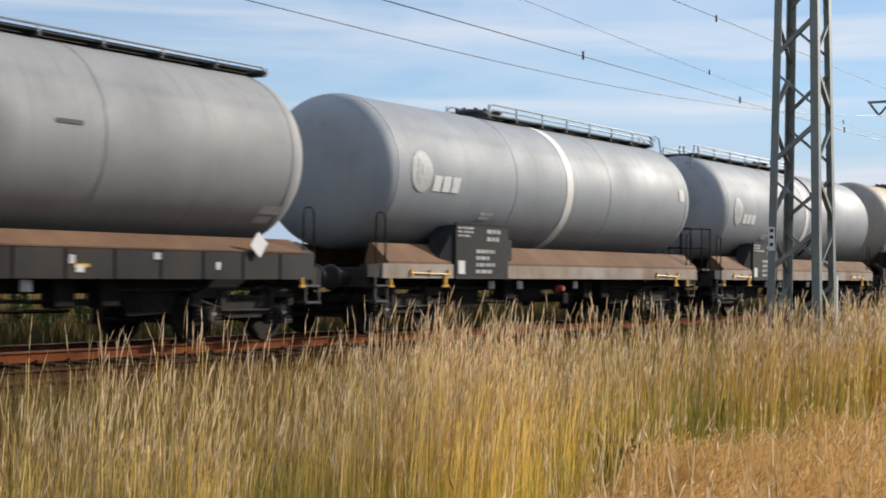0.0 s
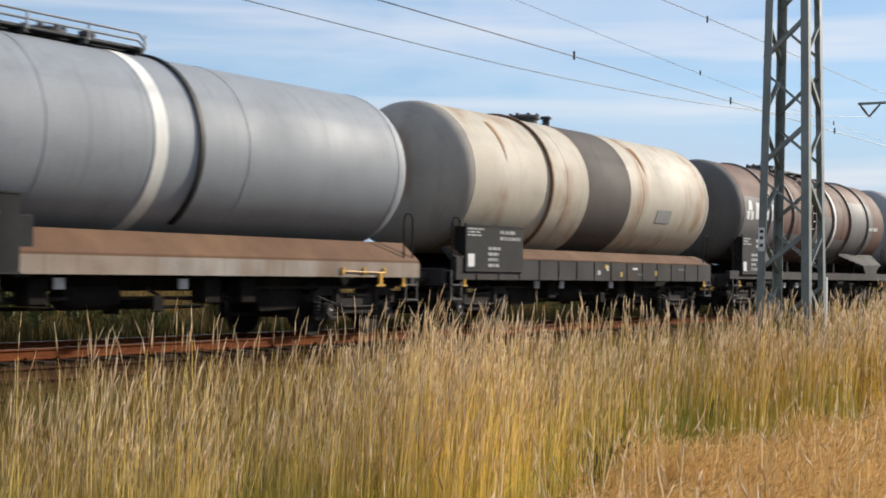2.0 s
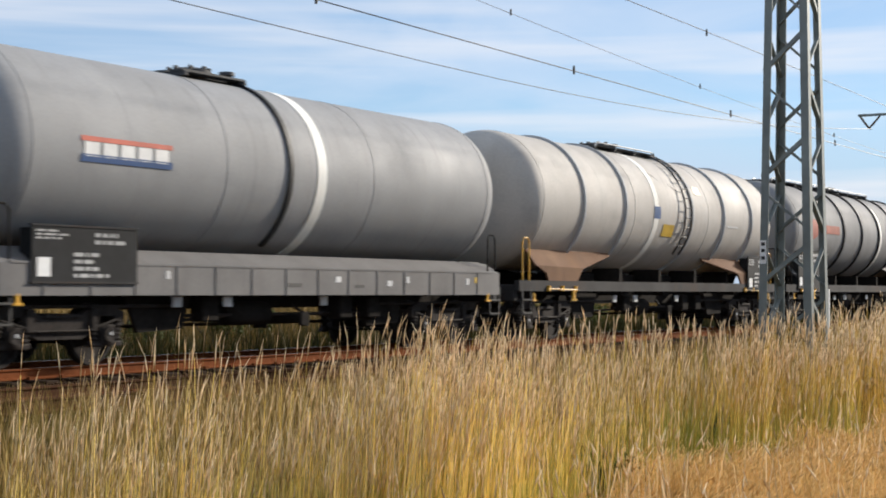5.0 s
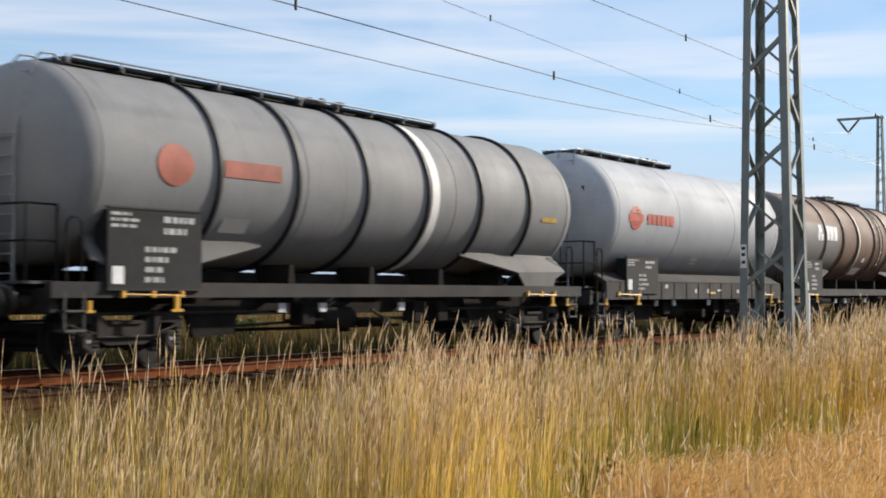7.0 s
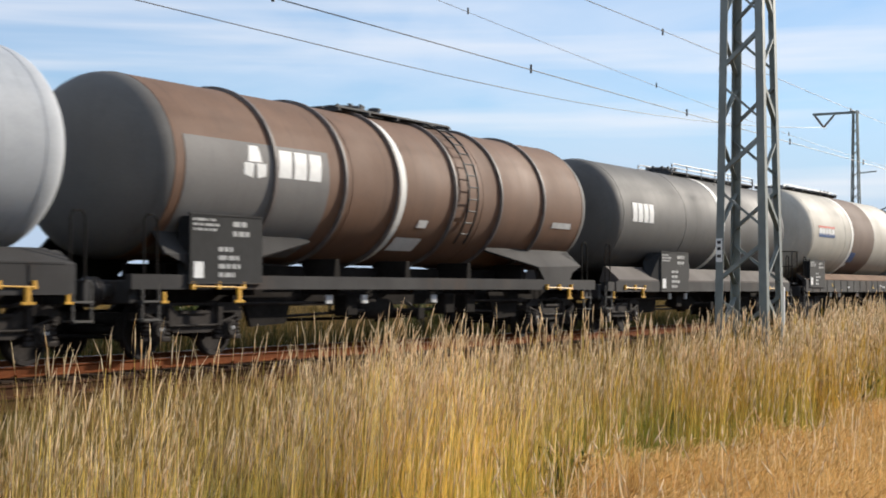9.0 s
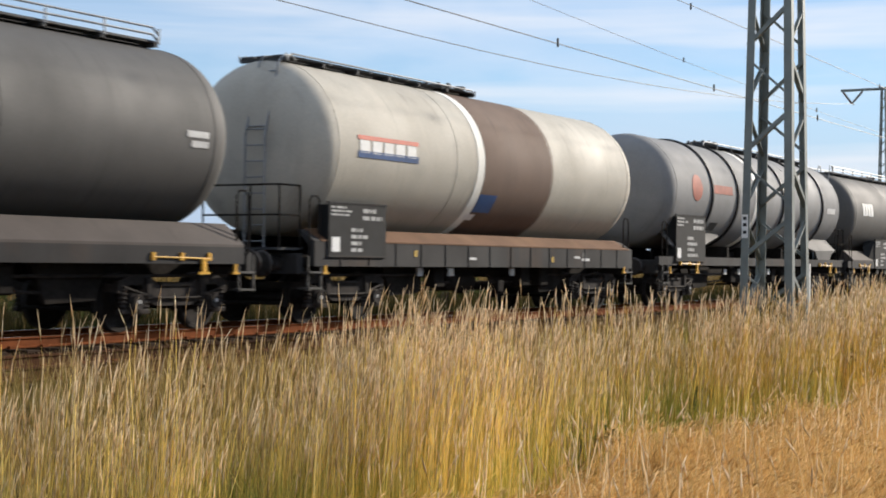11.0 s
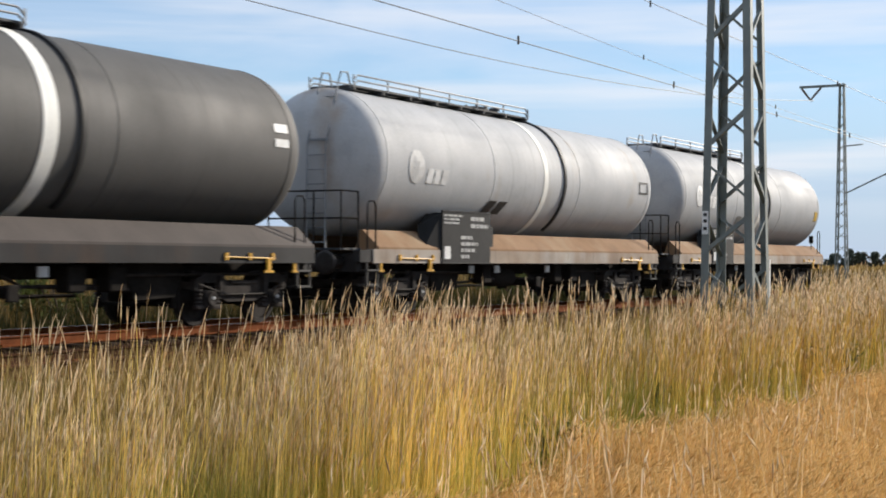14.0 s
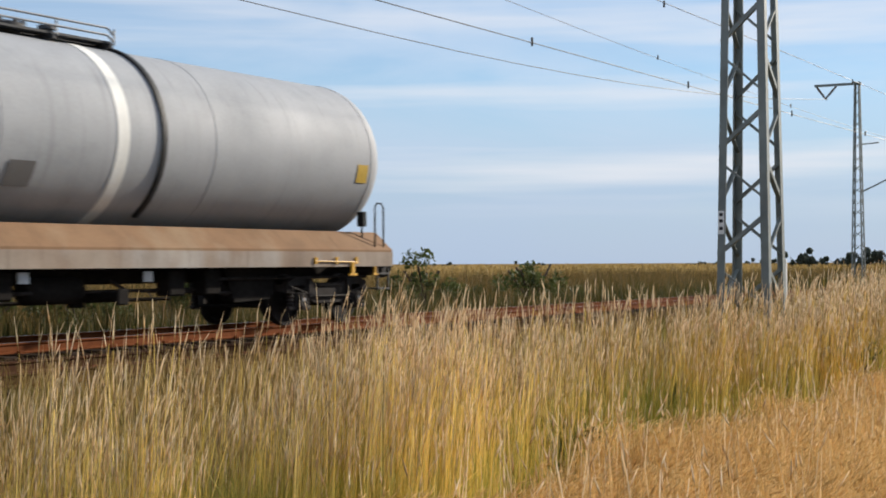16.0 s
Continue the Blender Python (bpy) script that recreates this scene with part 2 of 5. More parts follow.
    def mesh(self, name, mat, smooth=None):
        d = bpy.data.meshes.new(name)
        d.from_pydata(self.v, [], self.f)
        d.materials.append(mat)
        if smooth is not None:
            d.shade_smooth()
            d.set_sharp_from_angle(angle=radians(smooth))
        return d


def part(name, shape, mat, parent, label="", smooth=None, at=None):
    data = shape if isinstance(shape, bpy.types.Mesh) else shape.mesh(name, mat, smooth)
    ob = new(name, data)
    ob.parent = parent
    if at:
        ob.location = at
    return tagged(ob, label=label)


def thing(name, place, label, category, group="", kind=""):
    ob = new(name)
    ob.location = place
    ob.empty_display_size = 0.3
    return tagged(ob, label, category, group, kind)


def sheet(name, x, y, z, mat, label="", kind="structure", category=""):
    """A surface from grids of x, y and z."""
    h, w = x.shape
    idx = np.arange(h * w).reshape(h, w)
    quads = np.stack([idx[:-1, :-1], idx[:-1, 1:], idx[1:, 1:], idx[1:, :-1]], -1).reshape(-1, 4)
    ob = new(name, raw_mesh(name, np.stack([x, y, z], -1).reshape(-1, 3), quads, mat, True))
    return tagged(ob, label, category, "", kind)


def raw_mesh(name, verts, quads, mat, smooth=False):
    d = bpy.data.meshes.new(name)
    d.vertices.add(len(verts))
    d.vertices.foreach_set("co", np.asarray(verts, np.float32).ravel())
    k = quads.shape[1]
    d.loops.add(quads.size)
    d.loops.foreach_set("vertex_index", quads.astype(np.int32).ravel())
    d.polygons.add(len(quads))
    d.polygons.foreach_set("loop_start", np.arange(0, quads.size, k, dtype=np.int32))
    d.update(calc_edges=True)
    d.materials.append(mat)
    if smooth:
        d.shade_smooth()
    return d


# ---- the ground and the railway ----
TRACK, SIDING, RAIL = 16.8, 12.8, 0.60
M_GROUND = plain("dry_soil", (0.13, 0.095, 0.036), 0.95, 0.4, 1.2, relief=0.6, dist=0.05)
M_FIELD = plain("far_stubble", (0.25, 0.18, 0.075), 0.95, 0.3, 0.25, relief=0.5, dist=0.1)
M_BALLAST = plain("ballast", (0.046, 0.027, 0.016), 0.9, 0.5, 9.0, relief=1.0, dist=0.05)
M_STONE = plain("ballast_stone", (0.062, 0.036, 0.021), 0.85, 0.5, 3.0)
M_SLEEPER = plain("sleeper_wood", (0.042, 0.028, 0.020), 0.85, 0.4, 6.0, relief=0.6, dist=0.01)
M_RAIL = plain("rusty_rail", (0.17, 0.055, 0.020), 0.7, 0.35, 7.0)
M_OLDRAIL = plain("old_rail", (0.070, 0.032, 0.017), 0.8, 0.35, 7.0)
M_HEAD = plain("rail_head", (0.20, 0.12, 0.08), 0.35, 0.2, 12.0, 0.7)
for m in (M_GROUND, M_BALLAST, M_STONE, M_SLEEPER, M_RAIL, M_OLDRAIL):
    m.node_tree.nodes["Principled BSDF"].inputs["Specular IOR Level"].default_value = 0.03
M_PATH = plain("pale_sand", (0.46, 0.41, 0.33), 0.95, 0.25, 3.0)


def ground_height(x, y):
    """Flat by the field, with a shallow bank under the tracks."""
    bank = np.clip(1 - np.maximum(np.abs(y - 14.8) - 4.6, 0) / 2.2, 0, 1)
    bank = bank * bank * (3 - 2 * bank)
    return 0.30 * bank + 0.04 * np.sin(x * 0.9 + y) * np.sin(y * 1.3 - x * 0.4) * (1 - bank)


def build_ground():
    xs = np.concatenate([-np.geomspace(2500, 30, 14), np.linspace(-25, 140, 166), np.geomspace(150, 2500, 16)])
    ys = np.concatenate([-np.geomspace(2500, 20, 14), np.linspace(-15, 45, 121), np.geomspace(50, 2500, 18)])
    x, y = np.meshgrid(xs, ys)
    sheet("ground", x, y, ground_height(x, y), M_GROUND, "dry grassy soil with a low railway bank", category="ground")


def rail_section(b):
    return [(-0.07, 0), (0.07, 0), (0.07, 0.012), (0.012, 0.03), (0.012, 0.115), (0.036, 0.128), (0.036, 0.150), (-0.036, 0.150), (-0.036, 0.128), (-0.012, 0.115), (-0.012, 0.03), (-0.07, 0.012)]


def build_track(y, bed_top, rail_top, x0, x1, shiny):
    prof = [(-2.35, 0.18), (-1.75, bed_top - 0.01), (0, bed_top), (1.75, bed_top - 0.01), (2.35, 0.18)]
    gx = np.repeat(np.linspace(x0, x1, 400)[:, None], len(prof), 1)
    gy = np.repeat(np.array([[p[0] + y for p in prof]]), 400, 0) + np.random.uniform(-0.06, 0.06, (400, len(prof)))
    gz = np.repeat(np.array([[p[1] for p in prof]]), 400, 0) + np.random.uniform(-0.025, 0.0, (400, len(prof)))
    sheet("ballast_bed", gx.T, gy.T, gz.T, M_BALLAST, "brown-stained stone ballast bed", category="ballast")
    track = thing("railway_track", (0, y, 0), "railway track with rusty rails on wooden sleepers" if not shiny else "main railway track with worn rail heads", "track", "railway tracks", "structure")
    for side in (-0.7535, 0.7535):
        b = Build()
        sec = rail_section(b)
        base = rail_top - 0.150
        k = len(sec)
        xsn = (x0, (x0 + x1) / 2, x1)
        b.add([(x, side + u, base + w) for x in xsn for u, w in sec],
              [(i * k + j, i * k + (j + 1) % k, (i + 1) * k + (j + 1) % k, (i + 1) * k + j) for i in range(2) for j in range(k)])
        rail = part("rail", b, M_RAIL if shiny else M_OLDRAIL, track)
        h = Build().box(x0, x1, side - 0.030, side + 0.030, rail_top, rail_top + 0.003)
        part("running_surface", h, M_HEAD if shiny else M_OLDRAIL, rail)
    sl = Build().box(-0.13, 0.13, -1.3, 1.3, bed_top - 0.10, rail_top - 0.152, 0.012).mesh("sleeper", M_SLEEPER)
    cl = Build()
    for s in (-0.7535, 0.7535):
        for d in (-0.105, 0.105):
            cl.box(-0.05, 0.05, s + d - 0.03, s + d + 0.03, rail_top - 0.152, rail_top - 0.115)
    clip = cl.mesh("rail_clip", M_RAIL)
    for i in range(140):
        x = 4 + i * 0.62
        ob = part("sleeper", sl, M_SLEEPER, track, at=(x, random.uniform(-0.02, 0.02), 0))
        part("rail_clip", clip, M_RAIL, ob)
    return track


def build_stones():
    rng = np.random.default_rng(4)
    n = 15000
    x = 6 + 60 * rng.random(n) ** 1.5
    y = rng.uniform(10.3, 19.3, n)
    off = np.minimum(np.abs(y - TRACK), np.abs(y - SIDING))
    z = np.where(off < 1.75, np.where(np.abs(y - TRACK) < 1.75, 0.42, 0.36), np.interp(off, [1.75, 2.35], [0.38, 0.2])) - 0.005
    s = rng.uniform(0.018, 0.045, n)
    base = np.array([(1, 0, 0), (0, 1, 0), (-1, 0, 0), (0, -1, 0), (0, 0, 1), (0, 0, -1)], float)
    jit = rng.uniform(0.6, 1.3, (n, 6, 1))
    ang = rng.uniform(0, 6.28, n)
    ca, sa = np.cos(ang)[:, None], np.sin(ang)[:, None]
    p = base[None] * jit * s[:, None, None]
    px, py = p[..., 0] * ca - p[..., 1] * sa, p[..., 0] * sa + p[..., 1] * ca
    v = np.stack([px + x[:, None], py + y[:, None], p[..., 2] * 0.8 + z[:, None]], -1).reshape(-1, 3)
    tri = np.array([(0, 1, 4), (1, 2, 4), (2, 3, 4), (3, 0, 4), (1, 0, 5), (2, 1, 5), (3, 2, 5), (0, 3, 5)])
    f = (np.arange(n)[:, None, None] * 6 + tri[None]).reshape(-1, 3)
    tagged(new("ballast_stones", raw_mesh("ballast_stones", v, f, M_STONE)), "loose brown track ballast stones", "ballast", "", "stuff")


build_ground()
build_track(TRACK, 0.42, RAIL, -290, 320, True)
build_track(SIDING, 0.36, 0.55, -290, 320, False)
build_stones()


# ---- tank wagons; local x along the train, -y towards the field, z above the rail ----
SIZE = {"z": 3.05, "r": 1.46}
SPEED, GAIN = 14.604, 0.0734


def travelled(t):
    return SPEED * t + GAIN * t * t / 2


def on_tank(x, a, lift=0.006):
    r = SIZE["r"] + lift
    return (x, -r * math.cos(a), SIZE["z"] + r * math.sin(a))


def decal(quads, lift=0.006):
    """Flat shapes wrapped on the tank's flank: each quad has four (x, height above the middle) corners."""
    b = Build()
    for q in quads:
        (ax, az), (bx, bz), (cx, cz), (dx, dz) = q
        n = max(1, int(max(abs(az - dz), abs(bz - cz)) / 0.12))
        v = []
        for i in range(n + 1):
            k = i / n
            for (px, pz), (qx, qz) in (((ax, az), (dx, dz)), ((bx, bz), (cx, cz))):
                v.append(on_tank(px + (qx - px) * k, math.asin(max(-0.98, min(0.98, (pz + (qz - pz) * k) / SIZE["r"]))), lift))
        b.add(v, [(2 * i, 2 * i + 1, 2 * i + 3, 2 * i + 2) for i in range(n)])
    return b


def rect(x0, x1, z0, z1, skew=0.0):
    return ((x0 + skew, z1), (x1 + skew, z1), (x1, z0), (x0, z0))


def oval(cx, cz, rx, rz, n=10):
    out = []
    for i in range(n):
        a, b = math.pi * i / n, math.pi * (i + 1) / n
        out.append(((cx - rx * math.sin(a), cz + rz * math.cos(a)), (cx + rx * math.sin(a), cz + rz * math.cos(a)),
                    (cx + rx * math.sin(b), cz + rz * math.cos(b)), (cx - rx * math.sin(b), cz + rz * math.cos(b))))
    return out


def ring_shape(x0, x1, lift, seg=64, a0=0.0, a1=2 * math.pi):
    r = SIZE["r"]
    return Build().lathe([(x0, r - 0.01), (x0, r + lift), (x1, r + lift), (x1, r - 0.01)], "x", seg, (0, 0, SIZE["z"]), a0, a1)


def barrel_shape(x0, x1):
    r = SIZE["r"]
    return Build().lathe([(x0, r), (x0 + 0.3, r), ((x0 + x1) / 2, r), (x1 - 0.3, r), (x1, r)], "x", 72, (0, 0, SIZE["z"]))


def end_shape(x, s, depth=0.70):
    """A dished tank end with a tight knuckle."""
    prof = [(x + s * depth * math.cos(math.pi / 2 * i / 14) ** 0.95, max(0.001, SIZE["r"] * math.sin(math.pi / 2 * i / 14) ** 0.52)) for i in range(15)]
    return Build().lathe(prof if s < 0 else prof[::-1], "x", 72, (0, 0, SIZE["z"]))


def along(outline, x0, x1):
    """An outline in y and z, drawn out along x."""
    n = len(outline)
    v = [(x0, y, z) for y, z in outline] + [(x1, y, z) for y, z in outline]
    return Build().add(v, [tuple(range(n - 1, -1, -1)), tuple(range(n, 2 * n))] + [(i, (i + 1) % n, (i + 1) % n + n, i + n) for i in range(n)])


def bars(b, x0, x1, y, z0, z1, rows, seed, fill=0.8):
    """Rows of short bars that stand for small writing on an upright panel facing -y."""
    rng = random.Random(seed)
    h = (z1 - z0) / rows
    for i in range(rows):
        z = z1 - (i + 0.5) * h
        x = x0
        end = x0 + (x1 - x0) * rng.uniform(0.45, 1.0) * fill
        while x < end:
            w = rng.uniform(0.05, 0.22)
            b.box(x, min(x + w, end + 0.03), y - 0.004, y, z - h * 0.27, z + h * 0.27)
            x += w + 0.045
    return b


def bogie_meshes():
    side = Build()
    out = [(-1.27, 0.60), (-1.27, 0.78), (-1.0, 0.88), (-0.62, 0.88), (-0.40, 0.74), (0.40, 0.74), (0.62, 0.88), (1.0, 0.88), (1.27, 0.78),
           (1.27, 0.60), (1.10, 0.60), (1.06, 0.72), (0.74, 0.72), (0.66, 0.50), (0.40, 0.40), (-0.40, 0.40), (-0.66, 0.50), (-0.74, 0.72), (-1.06, 0.72), (-1.10, 0.60)]
    for s in (-1, 1):
        side.prism(out, s * 1.06 - 0.05, s * 1.06 + 0.05)
        side.box(-0.34, 0.34, s * 1.06 - 0.09, s * 1.06 + 0.09, 0.70, 0.76, 0.01)
    for q in (-1, 1):
        for x in (-0.62, 0.62):
            side.box(x - 0.07, x + 0.07, q * 1.12 - 0.05, q * 1.12 + 0.05, 0.50, 0.84, 0.015)
        side.tube([(-1.2, q * 1.13, 0.70), (-0.5, q * 1.15, 0.52), (0.5, q * 1.15, 0.52), (1.2, q * 1.13, 0.70)], 0.02, 6)
    side.box(-0.30, 0.30, -1.02, 1.02, 0.52, 0.72, 0.02)
    for s in (-1, 1):
        side.box(s * 1.22 - 0.05, s * 1.22 + 0.05, -1.02, 1.02, 0.62, 0.74)
    box = Build()
    box.box(-0.15, 0.15, -1.16, -0.98, 0.30, 0.60, 0.03)
    box.lathe([(-1.17, 0.001), (-1.20, 0.07), (-1.20, 0.115), (-1.15, 0.13)], "y", 14, (0, 0, 0.46))
    box.box(-0.33, 0.33, -1.13, -1.0, 0.28, 0.36, 0.02)
    spring = Build().box(-0.30, 0.30, -1.11, -1.03, 0.33, 0.37)
    for x in (-0.24, 0.24):
        spring.lathe([(0.36 + i * 0.032, 0.078 if i % 2 else 0.055) for i in range(11)], "z", 10, (x, -1.07, 0))
    shoe = Build().box(-0.05, 0.05, -0.05, 0.05, 0.30, 0.66, 0.02)
    beam = Build().tube([(0, -0.75, 0.36), (0, 0.75, 0.36)], 0.035)
    wheel = Build()
    for s in (-1, 1):
        y = s * 0.7535
        wheel.lathe([(y - s * 0.10, 0.001), (y - s * 0.10, 0.11), (y - s * 0.03, 0.13), (y - s * 0.02, 0.36), (y - s * 0.065, 0.39), (y - s * 0.065, 0.455),
                     (y + s * 0.0, 0.46), (y + s * 0.065, 0.452), (y + s * 0.065, 0.39), (y + s * 0.02, 0.37), (y + s * 0.02, 0.14), (y + s * 0.06, 0.11), (y + s * 0.06, 0.001)], "y", 28)
        for k in range(6):
            a = k * math.pi / 3
            wheel.lathe([(y - s * 0.036, 0.0), (y - s * 0.030, 0.03), (y - s * 0.02, 0.03)], "y", 8, (0.25 * math.cos(a), 0, 0.25 * math.sin(a)))
    wheel.lathe([(-1.05, 0.001), (-1.05, 0.075), (-0.7, 0.085), (0.7, 0.085), (1.05, 0.075), (1.05, 0.001)], "y", 12)
    cap = Build().lathe([(-1.215, 0.001), (-1.215, 0.028), (-1.195, 0.032)], "y", 8, (0, 0, 0.47))
    return {"cap": cap.mesh("axle_cap", M_FADED, 30), "frame": side.mesh("bogie", M_BOGIE, 30), "axle_box": box.mesh("axle_box", M_BOGIE, 40), "spring": spring.mesh("coil_spring", M_BOGIE, 40),
            "shoe": shoe.mesh("brake_shoe", M_UNDER), "beam": beam.mesh("brake_beam", M_UNDER, 40), "wheelset": wheel.mesh("wheelset", M_WHEEL, 35)}


BOGIE = bogie_meshes()
WHEELS = {-1: [], 1: []}


def add_bogie(wagon, x):
    bogie = part("bogie", BOGIE["frame"], M_BOGIE, wagon, at=(x, 0, 0))
    for s in (-1, 1):
        w = part("wheelset", BOGIE["wheelset"], M_WHEEL, bogie, at=(s * 0.9, 0, 0.46))
        WHEELS[s].append(w)
        for side in (0, 180):
            for name in ("axle_box", "spring"):
                o = part("axle_box" if name == "axle_box" else "coil_spring", BOGIE[name], M_BOGIE, bogie, at=(s * 0.9, 0, 0))
                o.rotation_euler = (0, 0, radians(side))
        part("axle_cap", BOGIE["cap"], M_FADED, bogie, at=(s * 0.9, 0, 0))
        for d in (-0.50, 0.50):
            part("brake_beam", BOGIE["beam"], M_UNDER, bogie, at=(s * 0.9 + d, 0, 0))
            part("brake_shoe", BOGIE["shoe"], M_UNDER, bogie, at=(s * 0.9 + d, -0.75, 0))


def buffer_mesh():
    b = Build().box(0.0, 0.05, -0.17, 0.17, -0.17, 0.17, 0.01)
    b.lathe([(0.04, 0.12), (0.30, 0.11), (0.30, 0.085), (0.50, 0.085), (0.50, 0.22), (0.54, 0.235), (0.575, 0.20), (0.585, 0.001)], "x", 20)
    return b.mesh("buffer", M_BUFFER, 35)


BUFFER = buffer_mesh()


def hook_mesh():
    b = Build().box(0.0, 0.10, -0.12, 0.12, 0.93, 1.17, 0.01)
    b.tube([(0.08, 0, 1.05), (0.34, 0, 1.05), (0.42, 0, 1.12)], 0.035)
    b.tube([(0.36, -0.05, 1.06), (0.44, -0.07, 0.78), (0.52, -0.05, 0.58), (0.52, 0.05, 0.58), (0.44, 0.07, 0.78), (0.36, 0.05, 1.06)], 0.022)
    b.tube([(0.02, -0.35, 0.98), (0.25, -0.36, 0.90), (0.48, -0.30, 0.62), (0.62, -0.24, 0.68)], 0.028)
    return b.mesh("coupling", M_UNDER, 40)


HOOK = hook_mesh()


def end_gear(wagon, half):
    for s in (-1, 1):
        for y in (-0.875, 0.875):
            o = part("buffer", BUFFER, M_BUFFER, wagon, at=(s * (half - 0.585), y, 1.06))
            o.rotation_euler = (0, 0, 0 if s > 0 else math.pi)
        o = part("coupling", HOOK, M_UNDER, wagon, at=(s * (half - 0.60), 0, 0))
        o.rotation_euler = (0, 0, 0 if s > 0 else math.pi)
        head = Build().box(s * (half - 0.60) - 0.09, s * (half - 0.60) + 0.09, -1.28, 1.28, 0.88, 1.24, 0.015)
        part("headstock", head, M_FRAME, wagon)


def walkway(wagon, x0, x1, rails):
    z = SIZE["z"] + SIZE["r"] + 0.03
    g = Build()
    for y in (-0.36, -0.02, 0.32):
        g.box(x0, x1, y - 0.15, y + 0.15, z, z + 0.035)
    k = int((x1 - x0) / 1.1)
    for i in range(k + 1):
        x = x0 + 0.05 + (x1 - x0 - 0.1) * i / k
        g.box(x - 0.03, x + 0.03, -0.55, 0.50, z - 0.07, z)
    part("walkway", g, M_WALK, wagon, "dark steel grating walkway")
    if not rails:
        return
    for y in (-0.55, 0.50):
        r = Build()
        n = max(2, int((x1 - x0) / 1.15))
        for i in range(n + 1):
            x = x0 + (x1 - x0) * i / n
            r.tube([(x, y, z - 0.02), (x, y, z + 0.23 * rails)], 0.018, 5)
        for h in ((0.23, 0.12) if rails > 0.9 else (0.23,)):
            r.tube([(x0, y, z + h * rails - 0.10), (x0 + 0.15, y, z + h * rails), (x1 - 0.15, y, z + h * rails), (x1, y, z + h * rails - 0.10)], 0.019, 5)
        part("handrail", r, M_RAILING, wagon, "grey tubular handrail", 50)


def manhole(wagon, x):
    z = SIZE["z"] + SIZE["r"]
    b = Build().lathe([(z - 0.06, 0.30), (z + 0.10, 0.30), (z + 0.10, 0.36), (z + 0.15, 0.36), (z + 0.19, 0.25), (z + 0.20, 0.001)], "z", 24, (x, 0.05, 0))
    for k in range(8):
        a = k * math.pi / 4
        b.box(x + 0.33 * math.cos(a) - 0.03, x + 0.33 * math.cos(a) + 0.03, 0.05 + 0.33 * math.sin(a) - 0.03, 0.05 + 0.33 * math.sin(a) + 0.03, z + 0.08, z + 0.21)
    part("manhole", b, M_WALK, wagon, "bolted dark steel manhole cover", 40)
    v = Build().lathe([(z - 0.05, 0.09), (z + 0.16, 0.09), (z + 0.16, 0.14), (z + 0.22, 0.13), (z + 0.24, 0.001)], "z", 14, (x + 0.8, -0.1, 0))
    part("relief_valve", v, M_WALK, wagon, "", 40)


def end_ladder(wagon, x, s, loop=0.0):
    """A ladder up the head to the walkway, with a railed platform at its foot. s: the side of the wagon's end."""
    top = SIZE["z"] + SIZE["r"] + 0.16
    l = Build()
    for y in (-0.55, -0.12):
        l.tube([(x + s * 0.78, y, 1.25), (x + s * 0.78, y, 3.3), (x + s * 0.40, y, top - 0.25), (x + s * 0.26, y, top - 0.02 + loop), (x + s * 0.02, y, top + 0.0 + loop), (x - s * 0.1, y, top - 0.18)], 0.019, 6)
    for i in range(8):
        z = 1.45 + i * 0.28
        l.tube([(x + s * 0.78, -0.55, z), (x + s * 0.78, -0.12, z)], 0.014, 5)
    for i in range(4):
        k = (i + 0.5) / 4
        l.tube([(x + s * (0.78 - 0.38 * k), -0.55, 3.3 + (top - 3.55) * k), (x + s * (0.78 - 0.38 * k), -0.12, 3.3 + (top - 3.55) * k)], 0.014, 5)
    part("ladder", l, M_RAILING, wagon, "thin grey steel ladder", 50)
    p = Build().box(min(x + s * 0.45, x + s * 1.15), max(x + s * 0.45, x + s * 1.15), -1.15, 0.6, 1.30, 1.34)
    part("platform", p, M_WALK, wagon)
    h = Build()
    for z in (1.9, 2.42):
        h.tube([(x + s * 0.5, -1.12, z), (x + s * 1.1, -1.12, z), (x + s * 1.1, 0.55, z)], 0.018, 5)
    for px, py in ((0.5, -1.12), (1.1, -1.12), (1.1, -0.5), (1.1, 0.55)):
        h.tube([(x + s * px, py, 1.32), (x + s * px, py, 2.42)], 0.018, 5)
    part("platform_rail", h, M_UNDER, wagon, "", 50)


def side_ladder(wagon, x, side=-1):
    l = Build()
    arc = [(side * (SIZE["r"] + 0.10) * math.cos(a), SIZE["z"] + (SIZE["r"] + 0.10) * math.sin(a)) for a in [math.radians(d) for d in range(-40, 86, 9)]]
    for d in (-0.2, 0.2):
        l.tube([(x + d, y, z) for y, z in arc] , 0.022, 6)
    for y, z in arc[1:]:
        l.tube([(x - 0.2, y, z), (x + 0.2, y, z)], 0.015, 5)
    part("side_ladder", l, M_HOSE, wagon, "dark curved steel ladder over the tank", 50)


